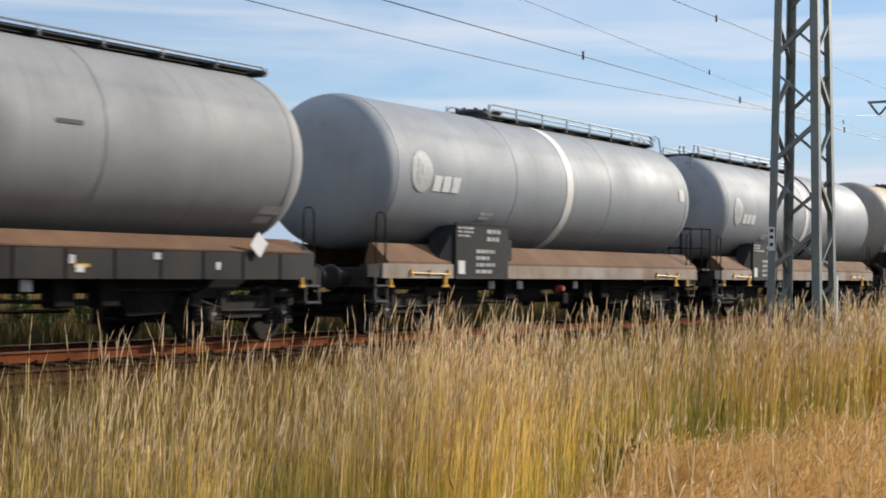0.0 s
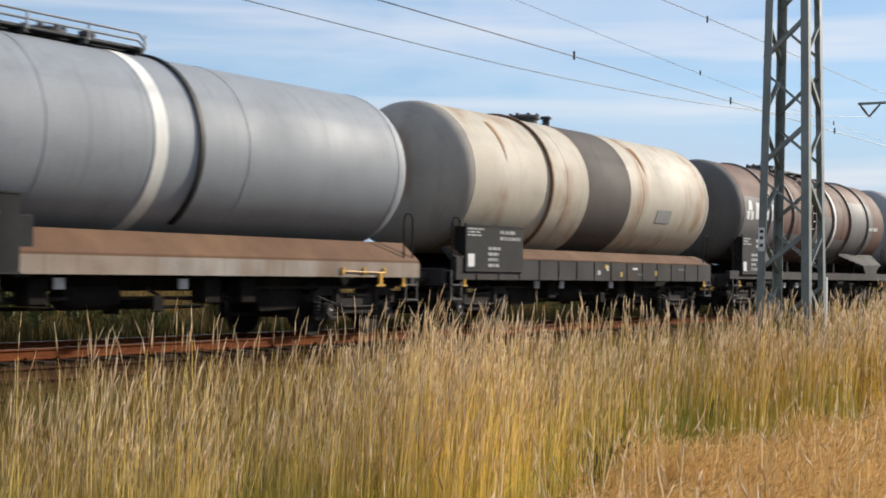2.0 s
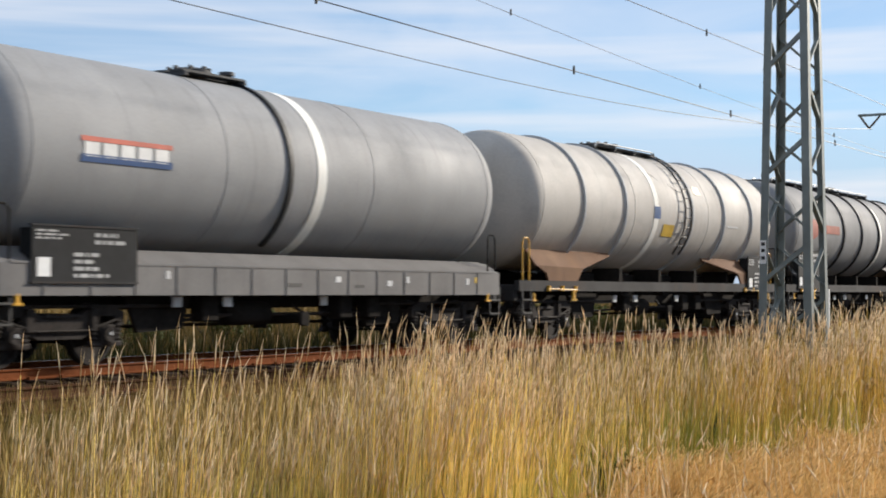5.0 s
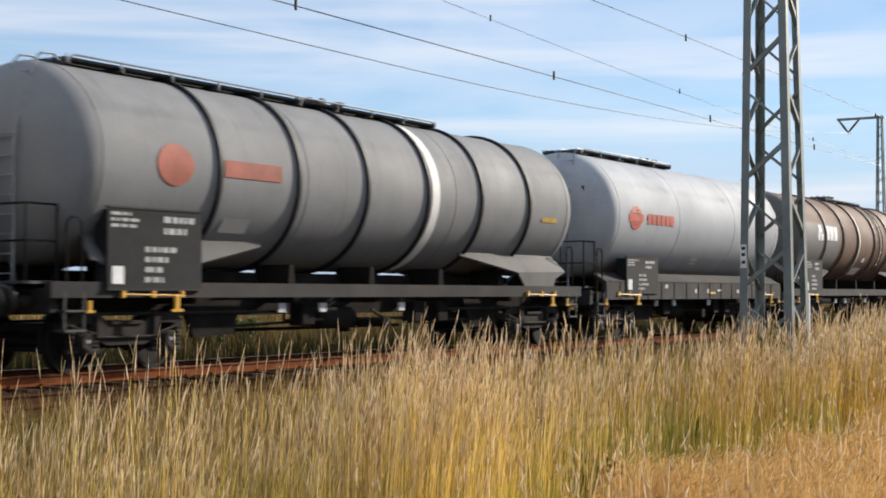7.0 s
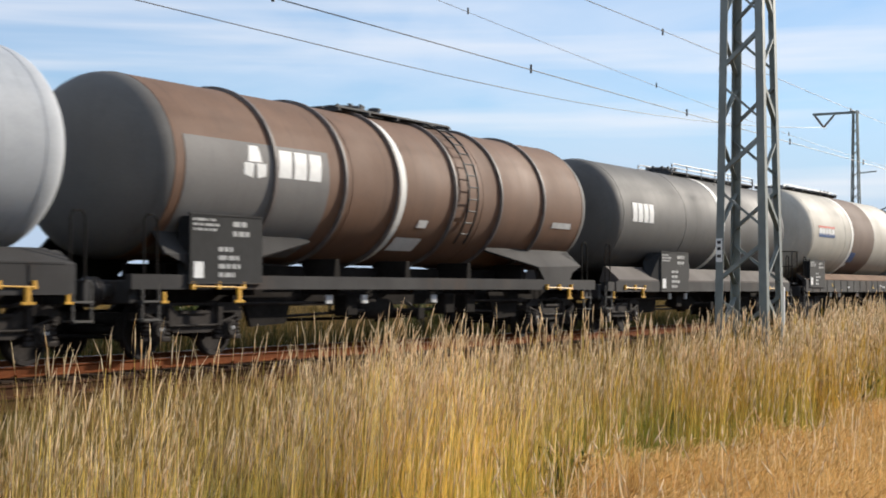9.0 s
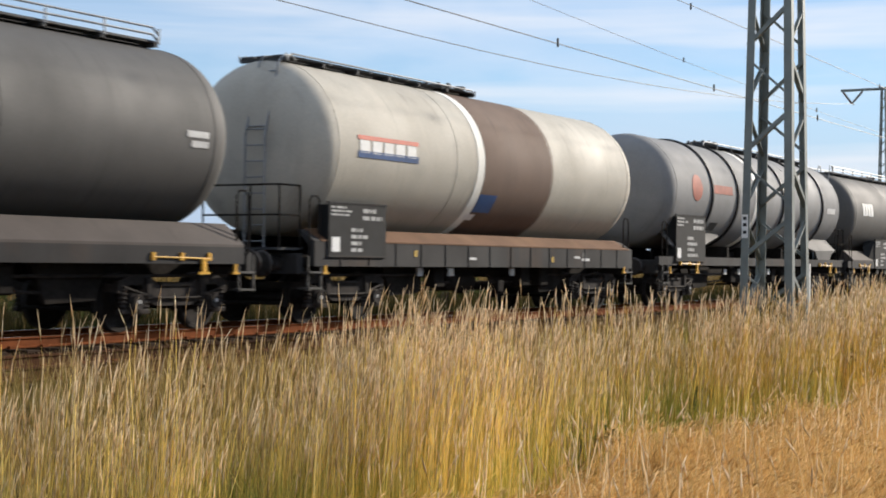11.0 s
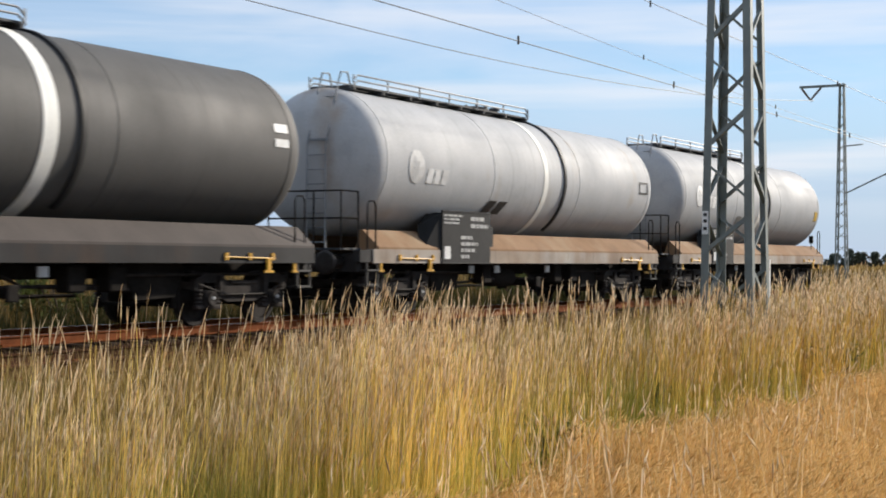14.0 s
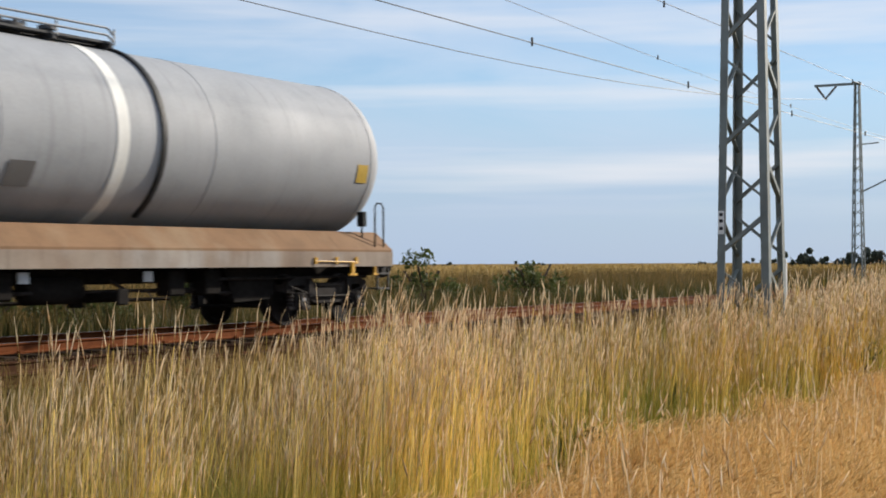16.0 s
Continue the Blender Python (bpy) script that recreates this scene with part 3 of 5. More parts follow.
def data_panel(wagon, x0, x1, z0, z1, seed, style):
    """The black board with its writing, a shallow cabinet behind it and, on saddle frames, a dark plate for its shadow.
    """
    y = -1.47
    b = Build().box(x0, x1, y, y + 0.03, z0, z1, 0.006)
    b.box(x0 + 0.05, x1 - 0.05, y + 0.03, y + 0.28, z0 + 0.05, z1 - 0.04)
    if style == "saddle":
        # black plate in the shape of the shadow the board throws to its left
        b.add([(x0, y + 0.02, z1 - 0.06), (x0, y + 0.02, z0 + 0.02), (x0 - 0.62, y + 0.16, z0 + 0.16), (x0 - 0.42, y + 0.36, z1 - 0.30), (x0, y + 0.40, z1 - 0.06)], [(0, 1, 2, 3), (0, 3, 4)])
        b.box(x1 + 0.01, x1 + 0.34, y + 0.10, y + 0.30, z0 - 0.06, z1 - 0.28, 0.02)
    panel = part("data_panel", b, M_PANEL, wagon, "black lettering board with faded white writing")
    w = Build()
    d = x1 - x0
    h = z1 - z0
    bars(w, x0 + 0.08, x0 + d * 0.44, y, z0 + h * 0.74, z1 - 0.05, 3, seed, 0.95)
    bars(w, x0 + d * 0.58, x1 - 0.06, y, z0 + h * 0.66, z1 - 0.06, 2, seed + 1, 0.95)
    bars(w, x0 + d * 0.38, x0 + d * 0.78, y, z0 + h * 0.06, z0 + h * 0.56, 4, seed + 2, 0.85)
    tagged(part("writing", w, M_INK, panel, "rows of faded white bars of writing"), kind="stuff")
    k = Build()
    k.box(x0 + 0.10, x0 + 0.34, y - 0.005, y, z0 + 0.08, z0 + 0.34)
    part("white_card", k, M_WHITE, panel, "white document card in a frame")
    for z in (z1, z0):
        part("panel_edge", Build().box(x0 - 0.01, x1 + 0.01, y - 0.012, y + 0.035, z - 0.015, z + 0.012), M_FRAME, panel)


def yellow_lever(wagon, x):
    b = Build()
    b.tube([(x - 1.05, -1.47, 1.15), (x + 0.35, -1.47, 1.13)], 0.014, 6)
    b.box(x + 0.12, x + 0.22, -1.49, -1.44, 0.90, 1.13, 0.01)
    b.box(x + 0.04, x + 0.30, -1.49, -1.46, 0.88, 0.925, 0.008)
    for d in (-1.0, -0.35, 0.3):
        b.box(x + d - 0.03, x + d + 0.03, -1.48, -1.40, 1.10, 1.22)
    part("brake_lever", b, M_YELLOW, wagon, "yellow-painted brake change-over lever")


def lashing_ring(wagon, x):
    b = Build().box(x - 0.035, x + 0.035, -1.44, -1.40, 0.90, 1.06, 0.01)
    b.box(x - 0.08, x + 0.08, -1.45, -1.41, 0.88, 0.92, 0.008)
    part("towing_eye", b, M_YELLOW, wagon, "small yellow towing eye")


def underframe(wagon, c, half, red=None):
    b = Build()
    for s in (-1, 1):
        b.box(-half + 0.65, half - 0.65, s * 0.42 - 0.07, s * 0.42 + 0.07, 0.86, 1.22)
    for i in range(7):
        x = -half + 1.0 + (2 * half - 2.0) * i / 6
        b.box(x - 0.06, x + 0.06, -1.25, 1.25, 1.0, 1.18)
    part("centre_frame", b, M_UNDER, wagon)
    g = Build().lathe([(-1.35, 0.001), (-1.30, 0.14), (-1.2, 0.2), (-0.2, 0.2), (-0.1, 0.14), (-0.05, 0.001)], "x", 18, (c, -0.75, 0.72))
    part("air_reservoir", g, M_UNDER, wagon, "", 35)
    p = Build().tube([(-half + 0.9, -1.05, 0.86), (-2.6, -1.05, 0.86), (-2.4, -0.9, 0.70), (2.4, -0.9, 0.70), (2.6, -1.05, 0.86), (half - 0.9, -1.05, 0.86)], 0.03, 6)
    p.tube([(-3.2, 0.3, 0.52), (3.2, 0.3, 0.52)], 0.035, 6)
    part("brake_pipe", p, M_BOGIE, wagon, "", 50)
    v = Build().lathe([(0.45, 0.001), (0.45, 0.13), (0.95, 0.13), (1.0, 0.2), (1.12, 0.2), (1.7, 0.16)], "z", 16, (c + 0.25, -0.35, 0))
    v.tube([(c + 0.25, -0.35, 0.62), (c + 0.25, -1.25, 0.62)], 0.075, 8)
    v.box(c + 0.13, c + 0.37, -1.32, -1.24, 0.50, 0.74, 0.02)
    outlet = part("discharge_valve", v, M_UNDER, wagon, "", 40)
    if red is not None:
        cap = Build().lathe([(-1.44, 0.001), (-1.44, 0.055), (-1.40, 0.07), (-1.30, 0.07), (-1.24, 0.04)], "y", 14, (red, 0, 0.84))
        part("valve_cap", cap, M_ORANGE, outlet, "red outlet valve cap", 40)
    for x in (c - 2.0, c + 1.7, c + 2.6):
        part("brake_cylinder", Build().box(x - 0.2, x + 0.2, -1.15, -0.85, 0.60, 1.02, 0.03), M_UNDER, wagon)
    for x in (c - 2.9, c - 1.7, c + 0.9):
        h = Build().box(x - 0.10, x + 0.10, -1.24, -1.20, 0.84, 1.00, 0.005)
        part("notice_plate", h, M_FADED, wagon, "small pale plate under the frame")
    for e in (-1, 1):
        k = e * (half - 4.4)
        hang = Build().prism([(k - 0.75, 1.05), (k + 0.75, 1.05), (k + 0.55, 0.50), (k - 0.45, 0.46)], -0.98, -0.90)
        part("brake_hanger", hang, M_UNDER, wagon)
        rig = Build().tube([(k - e * 0.4, -0.94, 0.62), (c + e * 0.9, -0.80, 0.70), (c + e * 0.5, -0.80, 0.86)], 0.028, 6)
        part("brake_rod", rig, M_BOGIE, wagon, "", 50)
    rod = Build().box(-half + 3.9, half - 3.9, -0.62, -0.52, 0.80, 1.02)
    part("brake_beam", rod, M_UNDER, wagon)


def slab(pts, shift):
    """A plate with the outline pts and a thickness given by shift."""
    n = len(pts)
    back = [tuple(a + d for a, d in zip(p, shift)) for p in pts]
    return Build().add(list(pts) + back, [tuple(range(n)), tuple(range(2 * n - 1, n - 1, -1))] + [(i, i + n, (i + 1) % n + n, (i + 1) % n) for i in range(n)])


def saddle_shape(m, e, sy):
    """The sloping apron between the tank and the sill, drawn out to a point inboard."""
    drop = SIZE["z"] - 2.02
    ty = math.sqrt(SIZE["r"] ** 2 - drop ** 2)
    pts = [(m - e * 2.2, sy * ty, 2.02), (m + e * 2.0, sy * ty, 2.02), (m + e * 2.1, sy * 1.40, 1.66), (m - e * 0.2, sy * 1.40, 1.62), (m - e * 2.2, sy * (ty + 0.05), 1.95)]
    return slab(pts, (0, -sy * 0.03, -0.03))


def saddle_foot(m, e, sy):
    pts = [(m - e * 0.2, sy * 1.40, 1.62), (m + e * 2.1, sy * 1.40, 1.66), (m + e * 1.62, sy * 1.40, 1.50), (m + e * 1.5, sy * 1.40, 1.33), (m + e * 0.1, sy * 1.40, 1.33)]
    return slab(pts, (0, -sy * 0.05, 0))


def tank_wagon(s):
    """A bogie tank wagon from its description s."""
    L = s["len"]
    SIZE["r"], SIZE["z"] = s.get("size", (1.46, 3.05))
    half = s.get("half", L / 2 + 1.3)
    x0, x1 = -L / 2, L / 2
    wagon = thing("tank_wagon", (s["x"], TRACK, RAIL), s["label"], "tank wagon", "wagons of the freight train")
    tank = part("tank_barrel", barrel_shape(x0, x1), s["paint"], wagon, "", 30)
    for e in (-1, 1):
        part("tank_end", end_shape(e * L / 2, e), s.get("ends", s["paint"]), wagon, s.get("endlabel", ""), 40)
    for x in s.get("seams", (x0 + 0.02, x0 + L / 3, x0 + 2 * L / 3, x1 - 0.02)):
        part("weld_seam", ring_shape(x - 0.012, x + 0.012, 0.006), s["paint"], tank, "", 30)
    for x in s.get("rings", ()):
        part("stiffening_ring", ring_shape(x - 0.035, x + 0.035, 0.06), s.get("ringpaint", M_HOSE), wagon, s.get("ringlabel", "dark stiffening ring"), 30)
    for x, w in s.get("bands", ()):
        part("band", ring_shape(x - w / 2, x + w / 2, 0.010), M_BAND, wagon, "cream-white painted band", 30)
    for a, b in s.get("belts", ()):
        part("belt", ring_shape(a, b, 0.006), s["beltpaint"], wagon, "dark brown spill belt", 30)
    for x in s.get("hoses", ()):
        part("drip_strip", ring_shape(x - 0.05, x + 0.05, 0.045, 64, -0.95, math.pi + 0.95), M_HOSE, wagon, "black rubber strip round the tank", 30)
    for quads, mat, lab in s.get("decals", ()):
        lift = 0.012 if mat is not s.get("under") else 0.007
        if "block" in lab or "bars" in lab or "scuffs" in lab:
            for q in quads:
                part("marking", decal([q], lift), mat, tank, lab, 60)
        else:
            e = part("emblem", decal(quads, lift), mat, tank, lab, 60)
            if "rounded" in lab:
                cx = sum(q[0][0] for q in quads[4:6]) / 2
                lo, hi = quads[-1][2][1], quads[0][0][1]
                part("emblem_slit", decal([((cx + 0.22, hi - 0.12), (cx + 0.25, hi - 0.16), (cx + 0.20, lo + 0.30), (cx + 0.15, lo + 0.06)), ((cx + 0.36, hi - 0.22), (cx + 0.39, hi - 0.26), (cx + 0.36, lo + 0.34), (cx + 0.31, lo + 0.12))], lift + 0.004), s["paint"], e)
    if "walk" in s:
        walkway(wagon, *s["walk"])
    manhole(wagon, s.get("manhole", -0.6))
    for e in s.get("ladders", ()):
        end_ladder(wagon, e * L / 2, e, 0.12 if s.get("walk", (0, 0, 0))[2] > 0.9 else -0.10)
    for x in s.get("sideladders", ()):
        side_ladder(wagon, x)
    if "sign" in s:
        sg, sy, sz = s["sign"], s.get("sign_y", -0.46), s.get("sign_z", 0.0)
        x = x0 - 0.60
        hold = part("hazard_sign", Build().box(x - 0.02, x + 0.2, sy - 0.16, sy + 0.16, 2.98 + sz, 3.66 + sz), M_PANEL, wagon, "small dark sign holder on the tank end")
        part("hazard_plate", Build().prism([(x - 0.035, 3.36 + sz), (x - 0.022, 3.36 + sz), (x - 0.022, 3.60 + sz), (x - 0.035, 3.60 + sz)], sy - 0.11, sy + 0.11), M_SIGNY, hold, "amber warning plate")
        part("hazard_plate", Build().prism([(x - 0.035, 3.04 + sz), (x - 0.022, 3.04 + sz), (x - 0.022, 3.28 + sz), (x - 0.035, 3.28 + sz)], sy - 0.11, sy + 0.11), sg, hold, "faded orange warning plate")
    kind = s["frame"]
    for sy in (-1, 1):
        if kind == "saddle":
            out = [(sy * 1.0, 1.70), (sy * 1.06, 1.70), (sy * 1.43, 1.36), (sy * 1.43, 1.30), (sy * 0.9, 1.30)]
            part("tank_saddle", along(out if sy < 0 else out[::-1], x0 - 0.25, x1 + 0.75), s.get("saddle", M_SILL), wagon, "rust-brown sloping tank saddle")
            edge = along([(sy * 1.25, 1.05), (sy * 1.25, 1.32), (sy * 1.445, 1.32), (sy * 1.445, 1.05)][::sy], x0 - 0.45, x1 + 0.75)
            part("side_sill", edge, s.get("edge", M_SILLEDGE), wagon)
            part("end_sill", along([(sy * 1.25, 1.07), (sy * 1.25, 1.30), (sy * 1.42, 1.30), (sy * 1.42, 1.07)][::sy], x0 - 0.9, x0 - 0.45), M_FRAME, wagon)
        elif kind == "skirt":
            out = [(sy * 1.30, 1.02), (sy * 1.44, 1.02), (sy * 1.44, 1.46), (sy * 1.10, 1.66), (sy * 1.04, 1.66), (sy * 1.30, 1.40)]
            part("side_plate", along(out[::-sy], x0 - 0.5, x1 + 0.6), s.get("skirt", M_FRAME), wagon)
            lip = along([(sy * 1.06, 1.665), (sy * 1.06, 1.69), (sy * 1.38, 1.50), (sy * 1.45, 1.48), (sy * 1.45, 1.455)][::-sy], x0 - 0.3, x1 + 0.4)
            part("side_lip", lip, s.get("lip", M_SILL), wagon)
        else:
            beam = along([(sy * 1.30, 1.10), (sy * 1.42, 1.10), (sy * 1.42, 1.33), (sy * 1.30, 1.33)][::-sy], x0 - 0.9, x1 + 0.9)
            part("side_sill", beam, M_FRAME, wagon)
            girder = Build().box(x0 + 1.0, x1 - 1.0, sy * 0.42 - 0.05, sy * 0.42 + 0.05, 1.2, SIZE["z"] - SIZE["r"] - 0.05)
            part("tank_girder", girder, M_UNDER, wagon)
            for k in range(5):
                bx = x0 + L * (k + 1) / 6
                arm = Build().prism([(bx - 0.10, 1.30), (bx + 0.10, 1.30), (bx + 0.06, 1.66), (bx - 0.06, 1.66)], min(sy * 0.4, sy * 1.15), max(sy * 0.4, sy * 1.15))
                part("cradle_bracket", arm, M_UNDER, wagon)
            for e in (-1, 1):
                part("saddle_plate", saddle_shape(e * (L / 2 - 2.0), e, sy), s.get("saddle", M_SILL), wagon)
                part("saddle_foot", saddle_foot(e * (L / 2 - 2.0), e, sy), s.get("saddle", M_SILL), wagon)
    rng = random.Random(int(s["x"] * 7))
    low_z = 1.10 if kind != "saddle" else 1.09
    for k in range(9):
        mx = rng.uniform(x0 + 0.4, x1 - 0.4)
        w, h = rng.choice(((0.28, 0.05), (0.16, 0.10), (0.42, 0.06), (0.10, 0.12)))
        mz = low_z + rng.uniform(0.0, 0.22)
        if not (s["panel"][0] - 0.5 < mx < s["panel"][1] + 0.1) and kind == "skirt":
            part("frame_marking", Build().box(mx, mx + w, -1.447, -1.438, mz, mz + h), rng.choice((M_FADED, M_FADED, M_STEP, M_SIGNY)), wagon)
    for k in range(14):
        gx = x0 + 0.3 + (L - 0.6) * k / 13
        if kind == "skirt":
            part("stiffener", Build().box(gx - 0.015, gx + 0.015, -1.455, -1.44, 1.03, 1.45), s.get("skirt", M_FRAME), wagon)
    a, b = s["panel"]
    data_panel(wagon, a, b, *s.get("panel_z", (1.06, 2.13)), seed=int(s["x"] * 10), style=kind)
    for e in (-1, 1):
        add_bogie(wagon, e * (half - 2.25))
        lev = e * (half - 2.25) + (0.55 if e < 0 else 0.1)
        if s.get("lever", True):
            yellow_lever(wagon, lev)
        lashing_ring(wagon, e * (half - 1.15))
        st = Build()
        for z in (0.62, 0.90):
            st.box(e * (half - 0.85) - 0.2, e * (half - 0.85) + 0.2, -1.44, -1.2, z, z + 0.03)
        for d in (-0.19, 0.19):
            st.box(e * (half - 0.85) + d - 0.015, e * (half - 0.85) + d + 0.015, -1.42, -1.38, 0.6, 1.2)
        part("step", st, M_STEP, wagon)
        h = Build().tube([(e * (half - 0.75), -1.36, 1.2), (e * (half - 0.75), -1.36, 2.15), (e * (half - 0.82), -1.36, 2.24), (e * (half - 0.98), -1.36, 2.24), (e * (half - 1.05), -1.36, 2.15), (e * (half - 1.05), -1.36, 1.2)], 0.017, 6)
        part("grab_rail", h, s.get("grab", M_UNDER), wagon, "", 50)
    if "flag" in s:
        m = x1 - 0.95
        f = Build().prism([(m - 0.22, 1.56), (m + 0.02, 1.36), (m + 0.22, 1.60), (m - 0.02, 1.78)], -1.50, -1.485)
        part("placard", f, M_WHITE, wagon, "tilted white placard at the frame's end")
    if "last" in s:
        lamp = Build().box(half - 1.28, half - 1.14, -1.24, -1.10, 1.80, 2.08, 0.015).tube([(half - 1.21, -1.17, 1.2), (half - 1.21, -1.17, 1.82)], 0.016, 6)
        part("tail_lamp", lamp, M_PANEL, wagon, "black tail lamp on a thin stalk")
    end_gear(wagon, half)
    underframe(wagon, s.get("valve", 0.0), half, s.get("red"))
    return wagon


GREY = weathered("blue_grey_tank", (0.265, 0.288, 0.312), (0.18, 0.19, 0.202), None, 0.45, 0.55)
GREY2 = weathered("mid_grey_tank", (0.275, 0.279, 0.283), (0.175, 0.173, 0.168), None, 0.5, 0.7)
PALE = weathered("pale_grey_tank", (0.40, 0.407, 0.414), (0.26, 0.266, 0.275), (0.33, 0.25, 0.17), 0.5, 0.6, 0.59)
PALE3 = weathered("cool_grey_tank", (0.345, 0.355, 0.365), (0.24, 0.247, 0.254), (0.30, 0.25, 0.20), 0.5, 0.55, 0.66)
PALE2 = weathered("clean_pale_tank", (0.345, 0.365, 0.388), (0.265, 0.275, 0.287), None, 0.52, 0.4)
CREAM = weathered("rusty_cream_tank", (0.50, 0.45, 0.36), (0.30, 0.25, 0.19), (0.32, 0.155, 0.055), 0.5, 0.5, 0.52)
BUFF = weathered("buff_tank", (0.42, 0.395, 0.34), (0.25, 0.225, 0.185), None, 0.5, 0.6)
BROWN = weathered("brown_rusted_tank", (0.135, 0.062, 0.040), (0.062, 0.042, 0.034), (0.13, 0.122, 0.115), 0.55, 0.75, 0.54)
BROWN2 = weathered("brown_primer_tank", (0.150, 0.080, 0.048), (0.075, 0.050, 0.038), (0.21, 0.12, 0.06), 0.55, 0.7, 0.64)
DARK = weathered("sooty_grey_tank", (0.205, 0.208, 0.211), (0.13, 0.13, 0.13), None, 0.55, 0.7)
BLACKISH = weathered("charcoal_tank", (0.088, 0.086, 0.083), (0.05, 0.048, 0.045), None, 0.5, 0.6)
LIGHT = weathered("stained_light_tank", (0.42, 0.40, 0.37), (0.25, 0.225, 0.195), (0.30, 0.20, 0.13), 0.5, 0.6, 0.64)
BELT = weathered("brown_black_belt", (0.075, 0.062, 0.055), (0.045, 0.038, 0.035), None, 0.6, 0.6)
BELT2 = weathered("brown_belt", (0.135, 0.088, 0.065), (0.07, 0.05, 0.042), None, 0.6, 0.6)
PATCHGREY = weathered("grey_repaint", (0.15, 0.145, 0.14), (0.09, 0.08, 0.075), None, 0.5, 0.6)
ENDGREY = weathered("sooty_tank_end", (0.105, 0.102, 0.098), (0.06, 0.056, 0.052), None, 0.55, 0.7)
ENDBEIGE = weathered("grey_beige_end", (0.30, 0.28, 0.25), (0.17, 0.15, 0.13), (0.20, 0.12, 0.07), 0.55, 0.6, 0.66)
RUSTRUN = weathered("rust_run", (0.36, 0.20, 0.09), (0.42, 0.33, 0.22), (0.26, 0.11, 0.04), 0.7, 0.7, 0.50)
PLATE_GREY = plain("plate_grey", (0.36, 0.36, 0.35), 0.5, 0.15, 5)
RINGGREY = plain("ring_grey", (0.13, 0.11, 0.10), 0.6, 0.4, 5)


def globe_mark(x0, x1, z0, z1, mat, faint=False):
    cx, cz, rx, rz = (x0 + x1) / 2, (z0 + z1) / 2, (x1 - x0) / 2, (z1 - z0) / 2
    return (oval(cx, cz, rx, rz), mat, "pale rounded emblem")


def word(x0, x1, z0, z1, n, mat, skew=0.06, label="block of pale brand marking"):
    w = (x1 - x0) / n
    return ([rect(x0 + i * w, x0 + (i + 0.82) * w, z0, z1, skew) for i in range(n)], mat, label)


def arrow_mark(x0, x1, z0, z1, mat):
    cx = (x0 + x1) / 2
    w = (x1 - x0)
    m = (z0 + z1) / 2
    return ([((cx - 0.2 * w, z1), (cx + 0.2 * w, z1), (cx + 0.32 * w, m), (cx - 0.32 * w, m)),
             ((x0, m - 0.02), (cx - 0.05 * w, m - 0.02), (cx - 0.1 * w, z0), (x0, z0 + 0.05)),
             ((cx + 0.05 * w, m - 0.02), (x1, m - 0.02), (x1, z0 + 0.05), (cx + 0.1 * w, z0))], mat, "white angular emblem")


def disc_mark(x0, x1, z0, z1, mat, bar):
    cx, cz, rx, rz = (x0 + x1) / 2, (z0 + z1) / 2, (x1 - x0) / 2, (z1 - z0) / 2
    out = []
    n = 18
    for i in range(n):
        a, b = 2 * math.pi * i / n, 2 * math.pi * (i + 1) / n
        c = [(cx + rx * k * math.cos(t), cz + rz * k * math.sin(t)) for t, k in ((a, 0.9), (b, 0.9), (b, 0.62), (a, 0.62))]
        out.append(tuple(c))
    out += [rect(cx - rx * 1.1, cx + rx * 1.1, cz - rz * 0.28, cz + rz * 0.28), rect(cx - rx * 0.55, cx + rx * 0.55, cz + rz * 0.36, cz + rz * 0.5), rect(cx - rx * 0.55, cx + rx * 0.55, cz - rz * 0.5, cz - rz * 0.36)]
    return (out, mat, "red round emblem with a cross bar")


def plate_sign(x0, x1, z0, z1):
    """A white plate with a red upper and a blue lower edge."""
    h = z1 - z0
    return [([rect(x0, x1, z0, z0 + h * 0.3)], M_BLUE, "blue edge of the owner's plate"), ([rect(x0, x1, z0 + h * 0.8, z1)], M_ORANGE, "red edge of the owner's plate"),
            word(x0 + 0.06, x1 - 0.02, z0 + h * 0.22, z0 + h * 0.78, 5, M_WHITE, 0.0, "white blocks on the owner's plate")]


